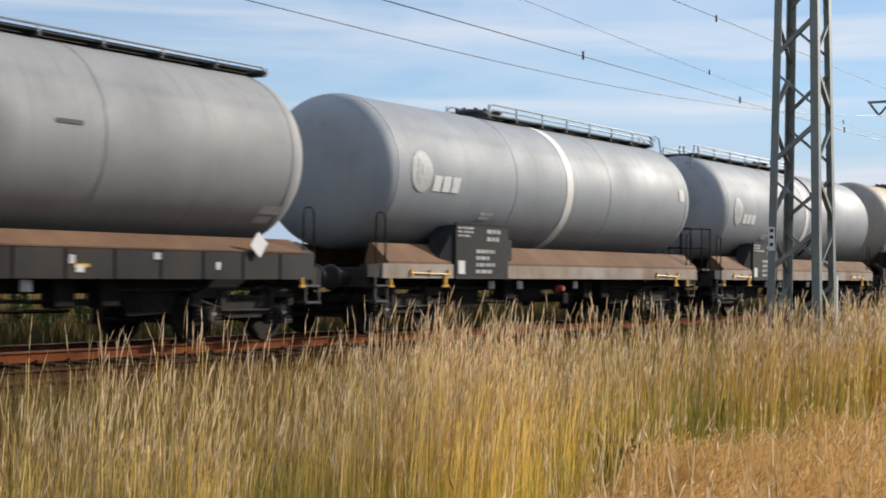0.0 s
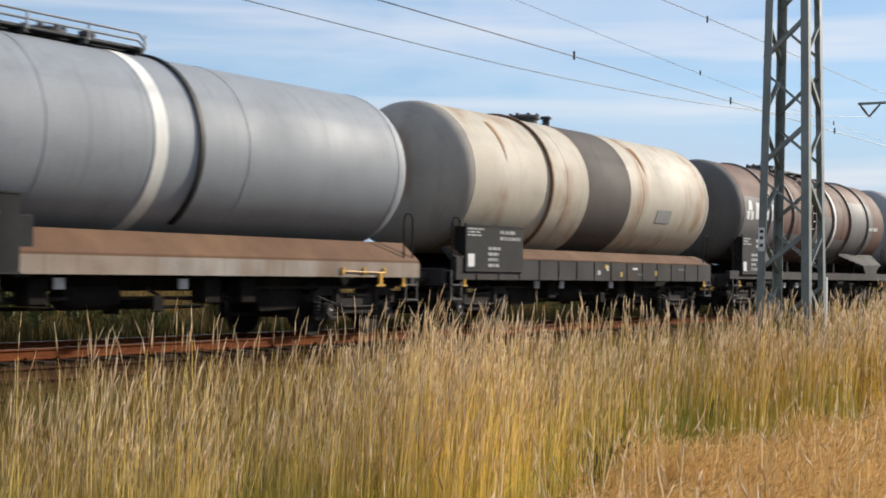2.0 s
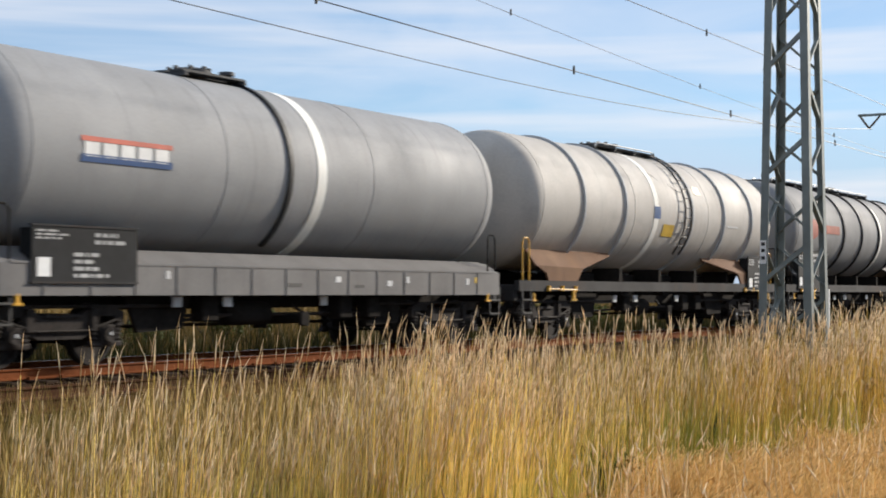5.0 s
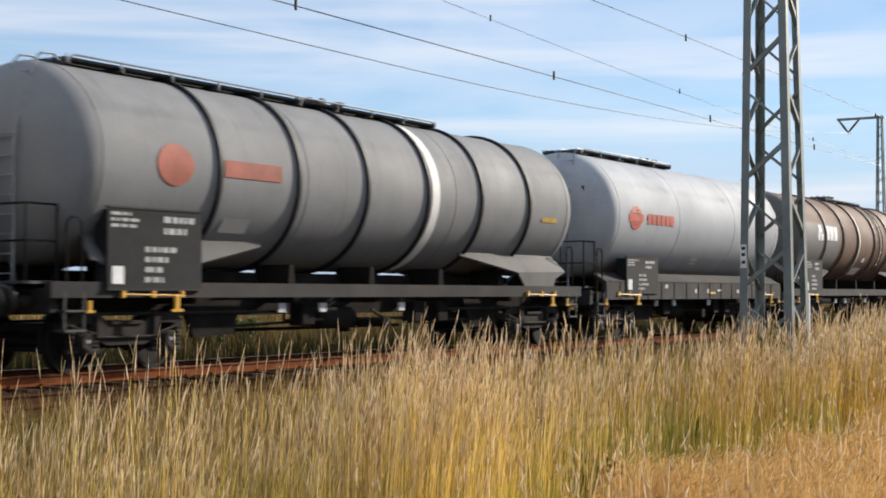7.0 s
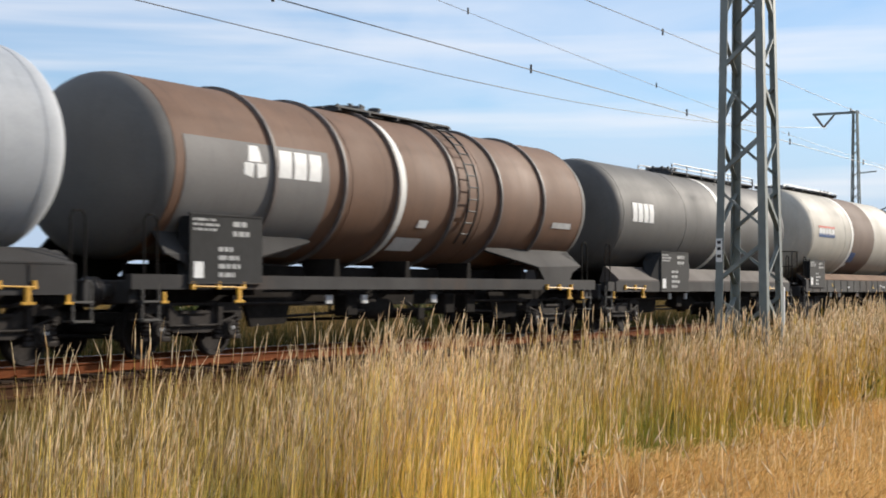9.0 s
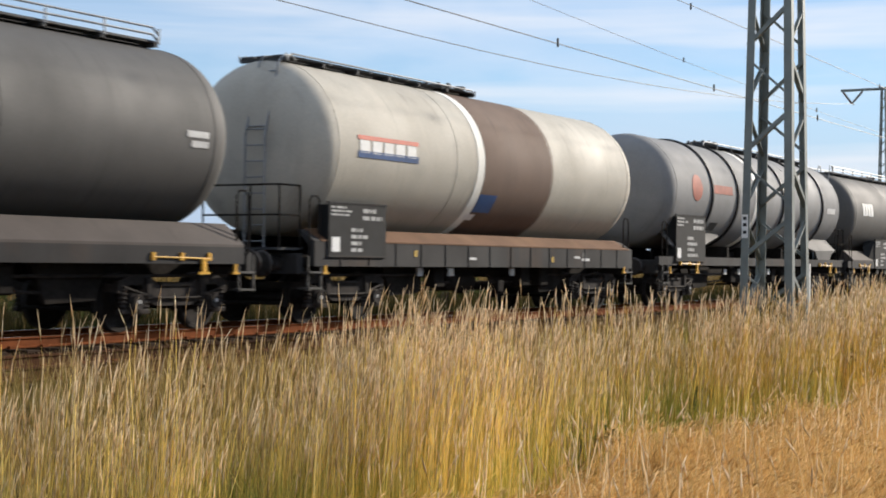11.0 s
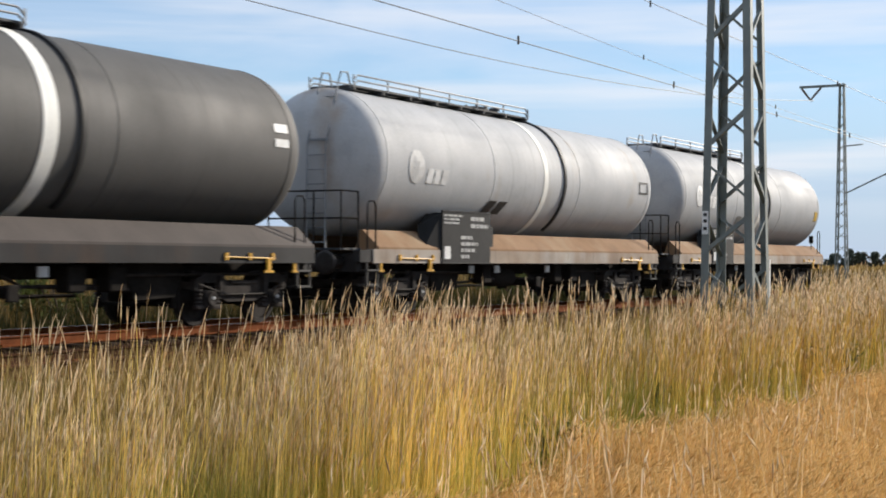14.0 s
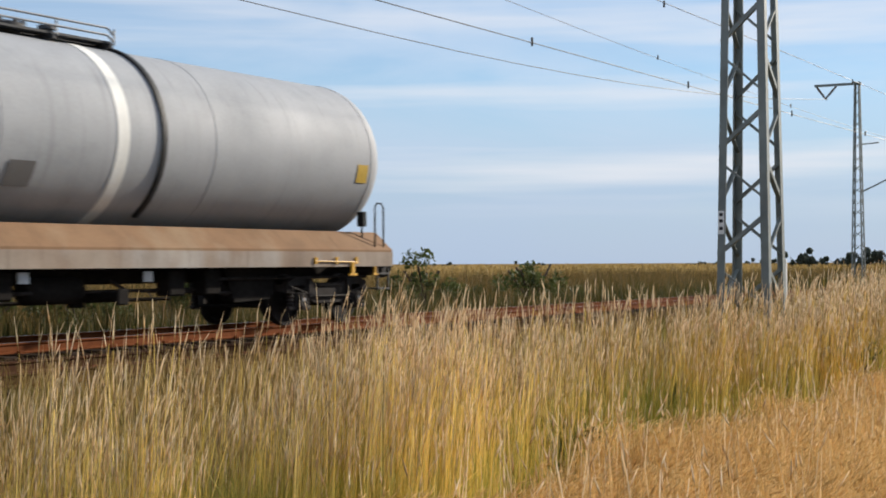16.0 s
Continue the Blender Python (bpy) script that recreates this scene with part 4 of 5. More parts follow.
SMALL = M_FADED
WAGONS = [
    dict(x=13.65, half=7.95, len=13.0, paint=GREY2, label="dirty grey tank wagon with a dark frame and cream band", frame="skirt", bands=((-1.1, 0.3),), walk=(0.4, 6.9, 0.35),
         panel=(-6.2, -4.2), manhole=-0.4, lever=False, flag=1, decals=[([rect(-3.9, -3.1, 0.30, 0.36), rect(-1.6, -1.1, 0.22, 0.27), rect(1.2, 1.7, 0.1, 0.16)], M_HOSE, "small dark scuffs"), ([rect(6.0, 6.5, -0.95, -0.82), rect(6.0, 6.4, -1.1, -0.99)], SMALL, "small pale writing bars")]),
    dict(x=30.05, red=-0.08, len=13.55, paint=GREY, label="blue-grey tank wagon with white emblem and cream band", frame="saddle", bands=((0.16, 0.30),), walk=(-1.9, 6.6, 1.0), manhole=-1.6, ladders=(1,), panel=(-4.73, -2.65),
         decals=[globe_mark(-6.32, -5.58, -0.38, 0.39, M_FADED), word(-5.56, -4.55, -0.34, -0.04, 3, M_WHITE), ([rect(-3.5, -3.0, -0.72, -0.66), rect(-3.5, -3.1, -0.80, -0.74)], SMALL, "small pale writing bars"), ([rect(6.3, 6.6, 0.0, 0.3)], SMALL, "small pale notice")]),
    dict(x=46.4, half=7.975, len=13.2, paint=GREY, label="blue-grey tank wagon with white emblem, cream band and railed walkway", frame="saddle", bands=((0.10, 0.28),), hoses=(1.0,), walk=(-6.6, 0.7, 1.0), manhole=-0.9, ladders=(-1,), panel=(-4.7, -2.65), sign=M_SIGN,
         decals=[globe_mark(-6.16, -5.52, -0.46, 0.30, M_FADED), word(-5.46, -4.45, -0.41, -0.14, 3, M_WHITE), ([rect(-3.5, -3.0, -0.72, -0.66), rect(-3.5, -3.1, -0.80, -0.74)], SMALL, "small pale writing bars")]),
    dict(x=61.82, ends=ENDBEIGE, endlabel="grey-beige stained tank end", size=(1.55, 3.11), len=12.4, paint=CREAM, label="rust-streaked cream tank wagon with a dark belt", frame="skirt", belts=((-1.0, 1.3),), beltpaint=BELT, rings=(-2.9,), ringpaint=M_SILL, ringlabel="rusty weld ring", panel=(-6.4, -4.0), panel_z=(1.2, 2.12), manhole=-1.2, skirt=M_FRAME,
         decals=[([rect(3.0, 3.9, -0.62, -0.3)], PLATE_GREY, "faded grey rectangle"), ([((-3.00, 1.15), (-2.80, 1.15), (-2.84, 0.15), (-2.90, -0.25))], RUSTRUN, "rust run below the ring"), ([((-4.9, 1.2), (-4.72, 1.2), (-4.76, 0.7), (-4.80, 0.35))], RUSTRUN, "rust run on the flank"), ([((2.2, 1.2), (2.5, 1.2), (2.4, 0.8), (2.36, 0.5))], RUSTRUN, "rust run on the flank")], lever=False),
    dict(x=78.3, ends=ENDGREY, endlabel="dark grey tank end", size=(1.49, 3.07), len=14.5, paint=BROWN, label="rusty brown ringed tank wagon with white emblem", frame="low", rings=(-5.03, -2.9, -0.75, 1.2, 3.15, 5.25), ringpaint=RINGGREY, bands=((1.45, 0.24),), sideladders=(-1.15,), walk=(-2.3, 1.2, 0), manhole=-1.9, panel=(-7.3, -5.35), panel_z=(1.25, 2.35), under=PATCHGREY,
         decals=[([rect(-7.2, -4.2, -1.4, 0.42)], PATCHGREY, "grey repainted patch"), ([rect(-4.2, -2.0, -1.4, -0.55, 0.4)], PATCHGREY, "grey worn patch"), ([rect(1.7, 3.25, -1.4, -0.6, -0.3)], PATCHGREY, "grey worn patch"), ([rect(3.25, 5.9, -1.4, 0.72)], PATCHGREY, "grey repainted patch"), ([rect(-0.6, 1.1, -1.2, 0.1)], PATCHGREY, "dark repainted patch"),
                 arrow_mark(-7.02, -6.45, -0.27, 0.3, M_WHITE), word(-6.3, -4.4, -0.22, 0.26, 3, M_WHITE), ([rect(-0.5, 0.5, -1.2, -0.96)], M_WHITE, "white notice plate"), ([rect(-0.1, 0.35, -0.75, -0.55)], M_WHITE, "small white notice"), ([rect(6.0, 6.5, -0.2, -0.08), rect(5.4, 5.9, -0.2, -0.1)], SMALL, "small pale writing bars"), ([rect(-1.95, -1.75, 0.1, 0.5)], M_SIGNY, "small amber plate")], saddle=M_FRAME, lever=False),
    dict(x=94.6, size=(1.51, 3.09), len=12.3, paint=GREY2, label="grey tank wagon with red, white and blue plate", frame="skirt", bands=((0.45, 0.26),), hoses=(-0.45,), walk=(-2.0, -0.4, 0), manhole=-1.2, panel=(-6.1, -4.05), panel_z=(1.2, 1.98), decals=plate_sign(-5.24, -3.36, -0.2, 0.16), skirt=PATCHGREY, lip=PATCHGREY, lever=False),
    dict(x=110.3, half=8.55, size=(1.54, 3.12), len=14.3, paint=LIGHT, label="stained light grey ringed tank wagon with dark ladder", frame="low", rings=(-5.2, -2.95, 1.2, 3.5, 5.65), ringpaint=PALE, ringlabel="pale stiffening ring", bands=((-1.1, 0.26),), sideladders=(0.75,), walk=(-2.6, 1.0, 0.3), manhole=-1.4, panel=(5.6, 7.05), panel_z=(1.15, 2.1), grab=M_YELLOW,
         # the last decal is a flat dark strip that paints in a dent's shade
         decals=[([rect(-1.25, -0.85, -0.2, 0.1)], M_BLUE, "blue stripe plate"), ([rect(-0.6, 0.1, -0.62, -0.32)], M_SIGNY, "faded amber plate"), ([rect(1.6, 2.0, 0.55, 0.75)], M_SIGNY, "small amber diamond"), ([rect(3.8, 4.6, -0.25, -0.2)], SMALL, "faint writing bar"), ([((-1.0, 0.98), (0.4, 0.62), (0.4, 0.56), (-1.0, 0.92))], M_HOSE, "dark line painted as a dent's shade")]),
    dict(x=127.82, size=(1.52, 3.10), len=15.1, paint=DARK, label="dark grey ringed tank wagon with faded red markings", frame="low", rings=(-4.93, -2.82, -0.70, 1.42, 3.52, 5.65), bands=((1.72, 0.28),), walk=(-7.3, 3.3, 0.3), manhole=-0.4, panel=(-7.4, -5.3), panel_z=(1.22, 2.42), ladders=(-1,),
         decals=[(oval(-5.97, 0.02, 0.42, 0.32), M_WORN, "faded red round emblem"), word(-4.8, -2.96, -0.09, 0.18, 1, M_WORN, 0.0, "faded red bar of brand marking"), ([rect(-4.6, -3.9, -0.95, -0.72)], PLATE_GREY, "small tilted plate"), ([rect(6.3, 7.0, -0.35, -0.25)], M_SIGNY, "small amber writing bar")], saddle=ENDGREY),
    dict(x=144.12, half=7.6, sign_y=-0.75, sign_z=0.12, size=(1.55, 3.13), len=11.95, paint=PALE2, label="clean pale grey tank wagon with red emblem", frame="skirt", walk=(-6.0, -0.2, 0.25), manhole=-1.2, ladders=(-1,), panel=(-5.35, -3.35), panel_z=(1.18, 2.08), sign=M_SIGNY, skirt=M_FRAME, lip=M_FRAME, seams=(-5.9, -2.0, 2.2, 5.9),
         decals=[disc_mark(-5.33, -4.50, -0.40, 0.25, M_ORANGE, 1), word(-4.2, -2.4, -0.2, 0.06, 6, M_ORANGE, 0.0, "red blocks of brand marking"), ([rect(-0.3, 0.1, -1.05, -0.98), rect(-0.2, 0.2, -1.14, -1.09)], M_WHITE, "small white writing bars")]),
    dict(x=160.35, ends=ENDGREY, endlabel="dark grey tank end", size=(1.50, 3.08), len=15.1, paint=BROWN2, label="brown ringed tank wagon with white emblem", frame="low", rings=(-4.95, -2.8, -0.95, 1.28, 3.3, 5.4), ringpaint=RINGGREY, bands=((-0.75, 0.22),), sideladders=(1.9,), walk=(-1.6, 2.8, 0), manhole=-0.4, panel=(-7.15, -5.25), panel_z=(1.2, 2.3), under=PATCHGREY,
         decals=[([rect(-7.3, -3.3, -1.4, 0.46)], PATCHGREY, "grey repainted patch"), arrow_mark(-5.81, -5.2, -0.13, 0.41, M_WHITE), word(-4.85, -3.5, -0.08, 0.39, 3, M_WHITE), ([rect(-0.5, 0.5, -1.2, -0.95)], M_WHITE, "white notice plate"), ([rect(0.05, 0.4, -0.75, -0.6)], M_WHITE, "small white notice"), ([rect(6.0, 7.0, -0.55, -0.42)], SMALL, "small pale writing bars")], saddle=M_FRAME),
    dict(x=177.2, half=8.4, len=13.4, saddle=BELT, paint=BLACKISH, label="charcoal tank wagon with white lettering blocks and white band", frame="saddle", edge=M_FRAME, bands=((0.8, 0.3),), walk=(-1.0, 6.35, 1.0), manhole=-0.6, panel=(-4.16, -2.1),
         decals=[word(-6.1, -4.6, -0.18, 0.31, 4, M_WHITE, 0.02), ([rect(6.0, 6.5, -0.05, 0.05), rect(6.1, 6.5, -0.2, -0.1)], SMALL, "small pale writing bars")]),
    dict(x=193.33, sign_y=-0.72, size=(1.58, 3.14), len=12.45, paint=BUFF, label="buff tank wagon with brown belt and owner's plate", frame="skirt", belts=((-0.95, 2.14),), beltpaint=BELT2, bands=((-1.12, 0.28),), walk=(-6.4, 0.4, 0.25), manhole=-0.3, ladders=(-1,), panel=(-6.35, -4.5), panel_z=(1.2, 2.15), sign=M_SIGNY, skirt=M_FRAME,
         decals=plate_sign(-5.62, -3.56, -0.16, 0.24) + [([rect(-0.95, -0.22, -0.98, -0.62)], M_BLUE, "small blue plate"), ([rect(-1.1, -0.72, -1.14, -1.02)], M_WHITE, "small white writing bars")], lever=False),
    dict(x=210.25, size=(1.53, 3.10), len=14.8, paint=DARK, label="sooty grey ringed tank wagon with faded red markings", frame="low", rings=(-4.8, -2.74, -0.72, 1.4, 3.44, 5.53), bands=((-1.0, 0.3),), walk=(-3.0, 6.4, 0.3), manhole=-1.8, panel=(-7.26, -5.13), panel_z=(1.22, 2.45),
         decals=[(oval(-5.9, 0.12, 0.38, 0.36), M_WORN, "faded red round emblem"), word(-4.75, -2.8, 0.02, 0.26, 1, M_WORN, 0.0, "faded red bar of brand marking"), ([rect(-4.4, -3.8, -1.0, -0.78)], M_PANEL, "small dark plate"), ([rect(6.1, 7.0, -0.2, -0.02)], SMALL, "pale faded writing")], saddle=ENDGREY),
    dict(x=226.9, len=13.4, saddle=BELT, paint=BLACKISH, label="charcoal tank wagon with white lettering blocks and railed walkway", frame="saddle", edge=M_FRAME, bands=((0.8, 0.3),), hoses=(1.45,), walk=(-6.6, 1.2, 1.0), manhole=-0.4, ladders=(-1,), panel=(-4.16, -2.1), sign=M_SIGN,
         decals=[word(-5.84, -4.42, -0.06, 0.39, 4, M_WHITE, 0.02), ([rect(6.2, 6.6, 0.25, 0.4), rect(6.2, 6.6, 0.0, 0.14)], M_WHITE, "small white writing bars")]),
    dict(x=243.6, saddle=M_SILL2, len=13.6, paint=PALE, label="pale grey stained tank wagon with faded white emblem", frame="saddle", bands=((0.35, 0.22),), hoses=(1.37,), walk=(-6.6, 1.2, 1.0), manhole=-0.5, ladders=(-1,), panel=(-4.63, -2.5), sign=M_SIGN,
         decals=[globe_mark(-5.97, -5.35, -0.4, 0.27, M_FADED), word(-5.25, -4.35, -0.38, -0.08, 3, M_FADED), ([((-2.3, -0.62), (-1.9, -0.62), (-2.1, -0.9), (-2.5, -0.9)), ((-1.8, -0.62), (-1.4, -0.62), (-1.6, -0.9), (-2.0, -0.9))], M_HOSE, "two dark diamond scuffs"), ([rect(6.1, 6.7, -0.15, -0.1), rect(6.1, 6.16, -0.15, 0.15), rect(6.64, 6.7, -0.15, 0.15), rect(6.1, 6.7, 0.12, 0.17)], M_HOSE, "dark square notice frame")]),
    dict(x=260.2, saddle=M_SILL2, last=1, len=13.85, paint=PALE3, label="last pale grey tank wagon with white emblem", frame="saddle", bands=((0.1, 0.26),), hoses=(1.0,), walk=(-6.6, 0.9, 1.0), manhole=-0.9, ladders=(-1,), panel=(-4.64, -2.7), sign=M_SIGN,
         decals=[globe_mark(-6.04, -5.4, -0.32, 0.29, M_WHITE), word(-5.33, -4.31, -0.32, 0.02, 3, M_WHITE), ([rect(-2.1, -1.6, -0.85, -0.5)], PATCHGREY, "dark square patch"), ([rect(6.45, 6.8, -0.45, -0.12)], M_SIGNY, "small yellow notice")]),
]
TRAIN = [(s["x"], tank_wagon(s)) for s in WAGONS]


# small lead over an even pull, in metres, by half seconds
LEAD = {1.5: 0.1, 2.5: 0.1, 3.0: 0.1, 3.5: 0.2, 7.5: 0.3, 8.0: 0.15}


def motions():
    for x, wagon in TRAIN:
        walk(wagon, [(i * 0.5, pose(x - travelled(i * 0.5) - LEAD.get(i * 0.5, 0.0), TRACK, RAIL)) for i in range(33)])
    turn = []
    for i in range(481):
        t = i / 30
        turn.append((t, -math.degrees(travelled(t) / 0.46)))
    for s in (-1, 1):
        first, rest = WHEELS[s][0], WHEELS[s][1:]
        walk(first, [(t, pose(s * 0.9, 0, 0.46, 0, a % 360, 0)) for t, a in turn])
        for w in rest:
            w.rotation_mode = "QUATERNION"
            w.animation_data_create()
            w.animation_data.action = first.animation_data.action
            w.animation_data.action_slot = first.animation_data.action_slot


# ---- masts and wires ----
M_MAST = plain("grey_green_mast_paint", (0.18, 0.20, 0.19), 0.55, 0.25, 4.0, 0.2)
M_WIRE = plain("copper_wire", (0.10, 0.095, 0.09), 0.5, 0.2, 3.0, 0.5)
M_INSUL = plain("insulator_brown", (0.09, 0.06, 0.045), 0.3, 0.2, 9.0)


def angle_iron(b, p, q, w, t, u, v):
    """An L-section from p to q, its flanges along u and v."""
    p, q, u, v = Vector(p), Vector(q), Vector(u), Vector(v)
    sec = [Vector(), u * w, u * w + v * t, u * t + v * t, u * t + v * w, v * w]
    b.add([p + s for s in sec] + [q + s for s in sec], [tuple(range(5, -1, -1)), tuple(range(6, 12))] + [(i, (i + 1) % 6, (i + 1) % 6 + 6, i + 6) for i in range(6)])


def lattice_mast(place, height, foot, top, leg, brace, panel, label, flip):
    mast = thing("lattice_mast", place, label, "mast", "railway masts")

    def half(z):
        return (foot + (top - foot) * z / height) / 2

    for sx in (-1, 1):
        for sy in (-1, 1):
            b = Build()
            angle_iron(b, (sx * half(0), sy * half(0), 0), (sx * half(height), sy * half(height), height), leg, leg * 0.12, (-sx, 0, 0), (0, -sy, 0))
            part("leg", b, M_MAST, mast)
    n = int(height / panel)
    for face in range(4):
        for i in range(n):
            z0, z1 = i * panel - 0.20 * panel, (i + 1) * panel - 0.44 * panel
            s = 1 if (i + (face in (1, 2)) + flip) % 2 else -1
            h0, h1 = half(z0) - 0.01, half(z1) - 0.01
            b = Build()
            if face in (0, 2):
                k = -1 if face == 0 else 1
                p, q, u, v = (k * h0, -s * h0, z0), (k * h1, s * h1, z1), (0, 0.3, 0.95), (-k, 0, 0)
            else:
                k = -1 if face == 1 else 1
                p, q, u, v = (-s * h0, k * h0, z0), (s * h1, k * h1, z1), (0.3, 0, 0.95), (0, -k, 0)
            angle_iron(b, p, q, brace, brace * 0.16, u, v)
            part("brace", b, M_MAST, mast)
    return mast, half


def near_mast():
    mast, half = lattice_mast((27.9, 9.3, 0.0), 12.4, 1.05, 0.64, 0.150, 0.085, 1.0, "tall grey-green riveted lattice mast standing in grass", 0)
    plate = Build().box(-half(2.45) - 0.012, -half(2.45), half(2.45) - 0.125, half(2.45) - 0.005, 2.22, 2.66)
    sign = part("number_plate", plate, M_WHITE, mast, "small pale number plate")
    for z in (2.30, 2.44, 2.56):
        part("plate_bar", Build().box(-half(2.45) - 0.016, -half(2.45) - 0.012, half(2.45) - 0.10, half(2.45) - 0.03, z, z + 0.06), M_FRAME, sign)
    for sx in (-1, 1):
        for sy in (-1, 1):
            f = Build().box(sx * 0.52 - 0.22, sx * 0.52 + 0.22, sy * 0.52 - 0.22, sy * 0.52 + 0.22, -0.2, 0.18, 0.03)
            part("footing", f, M_PATH, mast, "weathered concrete footing")
    stake = Build().box(-0.035, 0.035, -0.02, 0.02, 0, 1.75, 0.005)
    post = new("marker_post", stake.mesh("marker_post", M_WHITE))
    post.location = (28.9, 8.95, 0.0)
    tagged(post, "slim pale marker post beside the mast", "post")


def far_mast():
    x, y = 76.6, 20.0
    mast, half = lattice_mast((x, y, 0.15), 10.55, 0.62, 0.26, 0.07, 0.04, 0.55, "slim lattice catenary mast with a short feeder arm", 1)
    a = Build().box(-0.06, 0.06, -0.2, 2.15, 10.40, 10.52)
    part("feeder_arm", a, M_MAST, mast)
    v = Build().tube([(0, 1.05, 10.4), (0, 1.6, 9.78)], 0.045, 8).tube([(0, 2.05, 10.4), (0, 1.6, 9.78)], 0.045, 8)
    for k in range(5):
        for e in (1.05, 2.05):
            q = 0.2 + 0.14 * k
            v.lathe([(-0.03, 0.05), (0, 0.09), (0.03, 0.05)], "z", 10, (0, e + (1.6 - e) * q, 10.4 - 0.62 * q))
    part("insulator", v, M_INSUL, mast, "brown V-shaped insulator pair", 40)
    c = Build().tube([(0, -0.2, 7.40), (0, -1.05, 7.46)], 0.035, 6)
    c.tube([(0, -0.25, 5.05), (0, -3.2, 6.42)], 0.040, 6)
    part("cantilever", c, M_MAST, mast, "", 50)


def wire(name, pts, r, label, clamps=()):
    ob = tagged(new(name, Build().tube(pts, r, 5).mesh(name, M_WIRE, 60)), label, "cable", "overhead wires")
    for p, lo, hi in clamps:
        part("clamp", Build().tube([(p[0], p[1], p[2] + lo), (p[0], p[1], p[2] + hi)], 0.024, 5), M_WIRE, ob)
    return ob


def wires():
    e = EYE[2]

    def sag(x):
        return e + 5.78 + 0.10 * math.cos((x - 28) * 2 * math.pi / 64)

    def far(x):
        return e + 6.3 - 0.035 * (x - 32) + 0.0004 * (x - 32) ** 2

    spots = (16.0, 24.2, 32.4, 40.5, 48.5, 58.0, 68.0)
    wire("contact_wire", [(x, SIDING, e + 4.14) for x in range(-60, 321, 20)], 0.010, "thin dark contact wire above the siding", [((x + 1.5, SIDING, e + 4.14), -0.06, 0.10) for x in spots])
    wire("catenary_wire", [(x, SIDING, sag(x)) for x in range(-60, 321, 4)], 0.009, "thin dark carrier wire above the siding", [((x, SIDING, sag(x)), -0.10, 0.05) for x in spots])
    main_c = [(x, TRACK, e + 4.76 + 0.00145 * max(0, x - 26) ** 2) for x in range(-60, 61, 3)]
    wire("feeder_wire", main_c + [(76.6, 21.6, 9.85)], 0.010, "thin dark wire rising to the far mast")
    wire("catenary_wire", [(x, TRACK, far(x)) for x in range(-20, 120, 4)], 0.007, "faint thin carrier wire above the main track", [((x, TRACK, far(x)), -0.04, 0.10) for x in (30.5, 42.0, 55.0)])


near_mast()
far_mast()
wires()

# ---- grass, crop, bushes ----
STRAW = [(0.0, (0.78, 0.54, 0.13)), (0.25, (0.92, 0.67, 0.20)), (0.5, (0.95, 0.75, 0.30)), (0.68, (0.88, 0.64, 0.23)), (0.76, (0.43, 0.28, 0.07)), (0.9, (0.30, 0.25, 0.05)), (1.0, (0.12, 0.08, 0.025))]
M_STEM = blades("straw_stems", STRAW, (0.832, 0.57, 0.172), low=((0.58, 0.52, 0.10), (0.76, 0.50, 0.10)), rise=(0.20, 0.95))
M_STEM2 = blades("brown_straw_stems", [(p, tuple(v * k for v, k in zip(c, (0.686, 0.6, 0.468)))) for p, c in STRAW], (0.478, 0.31, 0.078), low=((0.27, 0.26, 0.039), (0.541, 0.3, 0.0546)), rise=(0.20, 0.95))
M_SEED = blades("pale_seed_heads", [(0.0, (0.62, 0.43, 0.22)), (0.4, (0.84, 0.64, 0.38)), (0.75, (0.95, 0.80, 0.55)), (1.0, (0.44, 0.29, 0.15))], (0.84, 0.62, 0.36))
M_LEAF = blades("grass_leaves", [(0.0, (0.22, 0.25, 0.04)), (0.45, (0.44, 0.41, 0.08)), (0.7, (0.66, 0.47, 0.12)), (1.0, (0.76, 0.56, 0.18))], (0.30, 0.32, 0.05))
M_GREEN = blades("green_grass", [(0.0, (0.16, 0.20, 0.03)), (0.6, (0.32, 0.32, 0.06)), (1.0, (0.56, 0.47, 0.12))], (0.26, 0.28, 0.045))
M_WHEAT = blades("ripe_crop", [(0.0, (0.58, 0.355, 0.12)), (0.5, (0.72, 0.465, 0.175)), (0.85, (0.82, 0.58, 0.26)), (1.0, (0.42, 0.24, 0.08))], (0.68, 0.42, 0.145))
M_WEED = blades("far_weeds", [(0.0, (0.045, 0.042, 0.012)), (0.5, (0.13, 0.085, 0.026)), (1.0, (0.30, 0.185, 0.062))], (0.065, 0.062, 0.016))
M_BANK = blades("bank_growth", [(0.0, (0.03, 0.04, 0.014)), (0.6, (0.07, 0.075, 0.02)), (1.0, (0.16, 0.11, 0.04))], (0.10, 0.065, 0.02))
M_TRACKSIDE = blades("trackside_grass", [(0.0, (0.10, 0.075, 0.02)), (0.4, (0.26, 0.17, 0.05)), (0.75, (0.48, 0.33, 0.12)), (1.0, (0.66, 0.50, 0.24))], (0.16, 0.14, 0.035))
M_FARFIELD = blades("far_field_grass", [(0.0, (0.26, 0.165, 0.055)), (0.5, (0.42, 0.28, 0.095)), (1.0, (0.54, 0.38, 0.15))], (0.32, 0.22, 0.075))
M_BUSH = blades("bush_leaves", [(0.0, (0.045, 0.06, 0.016)), (0.6, (0.085, 0.105, 0.03)), (1.0, (0.15, 0.165, 0.055))], (0.08, 0.095, 0.03))
# distance haze is mixed into this leaf colour, greyer and bluer than the bushes
M_TREE = blades("hazy_tree_leaves", [(0.0, (0.055, 0.07, 0.06)), (0.6, (0.08, 0.10, 0.08)), (1.0, (0.11, 0.13, 0.10))], (0.08, 0.09, 0.075))
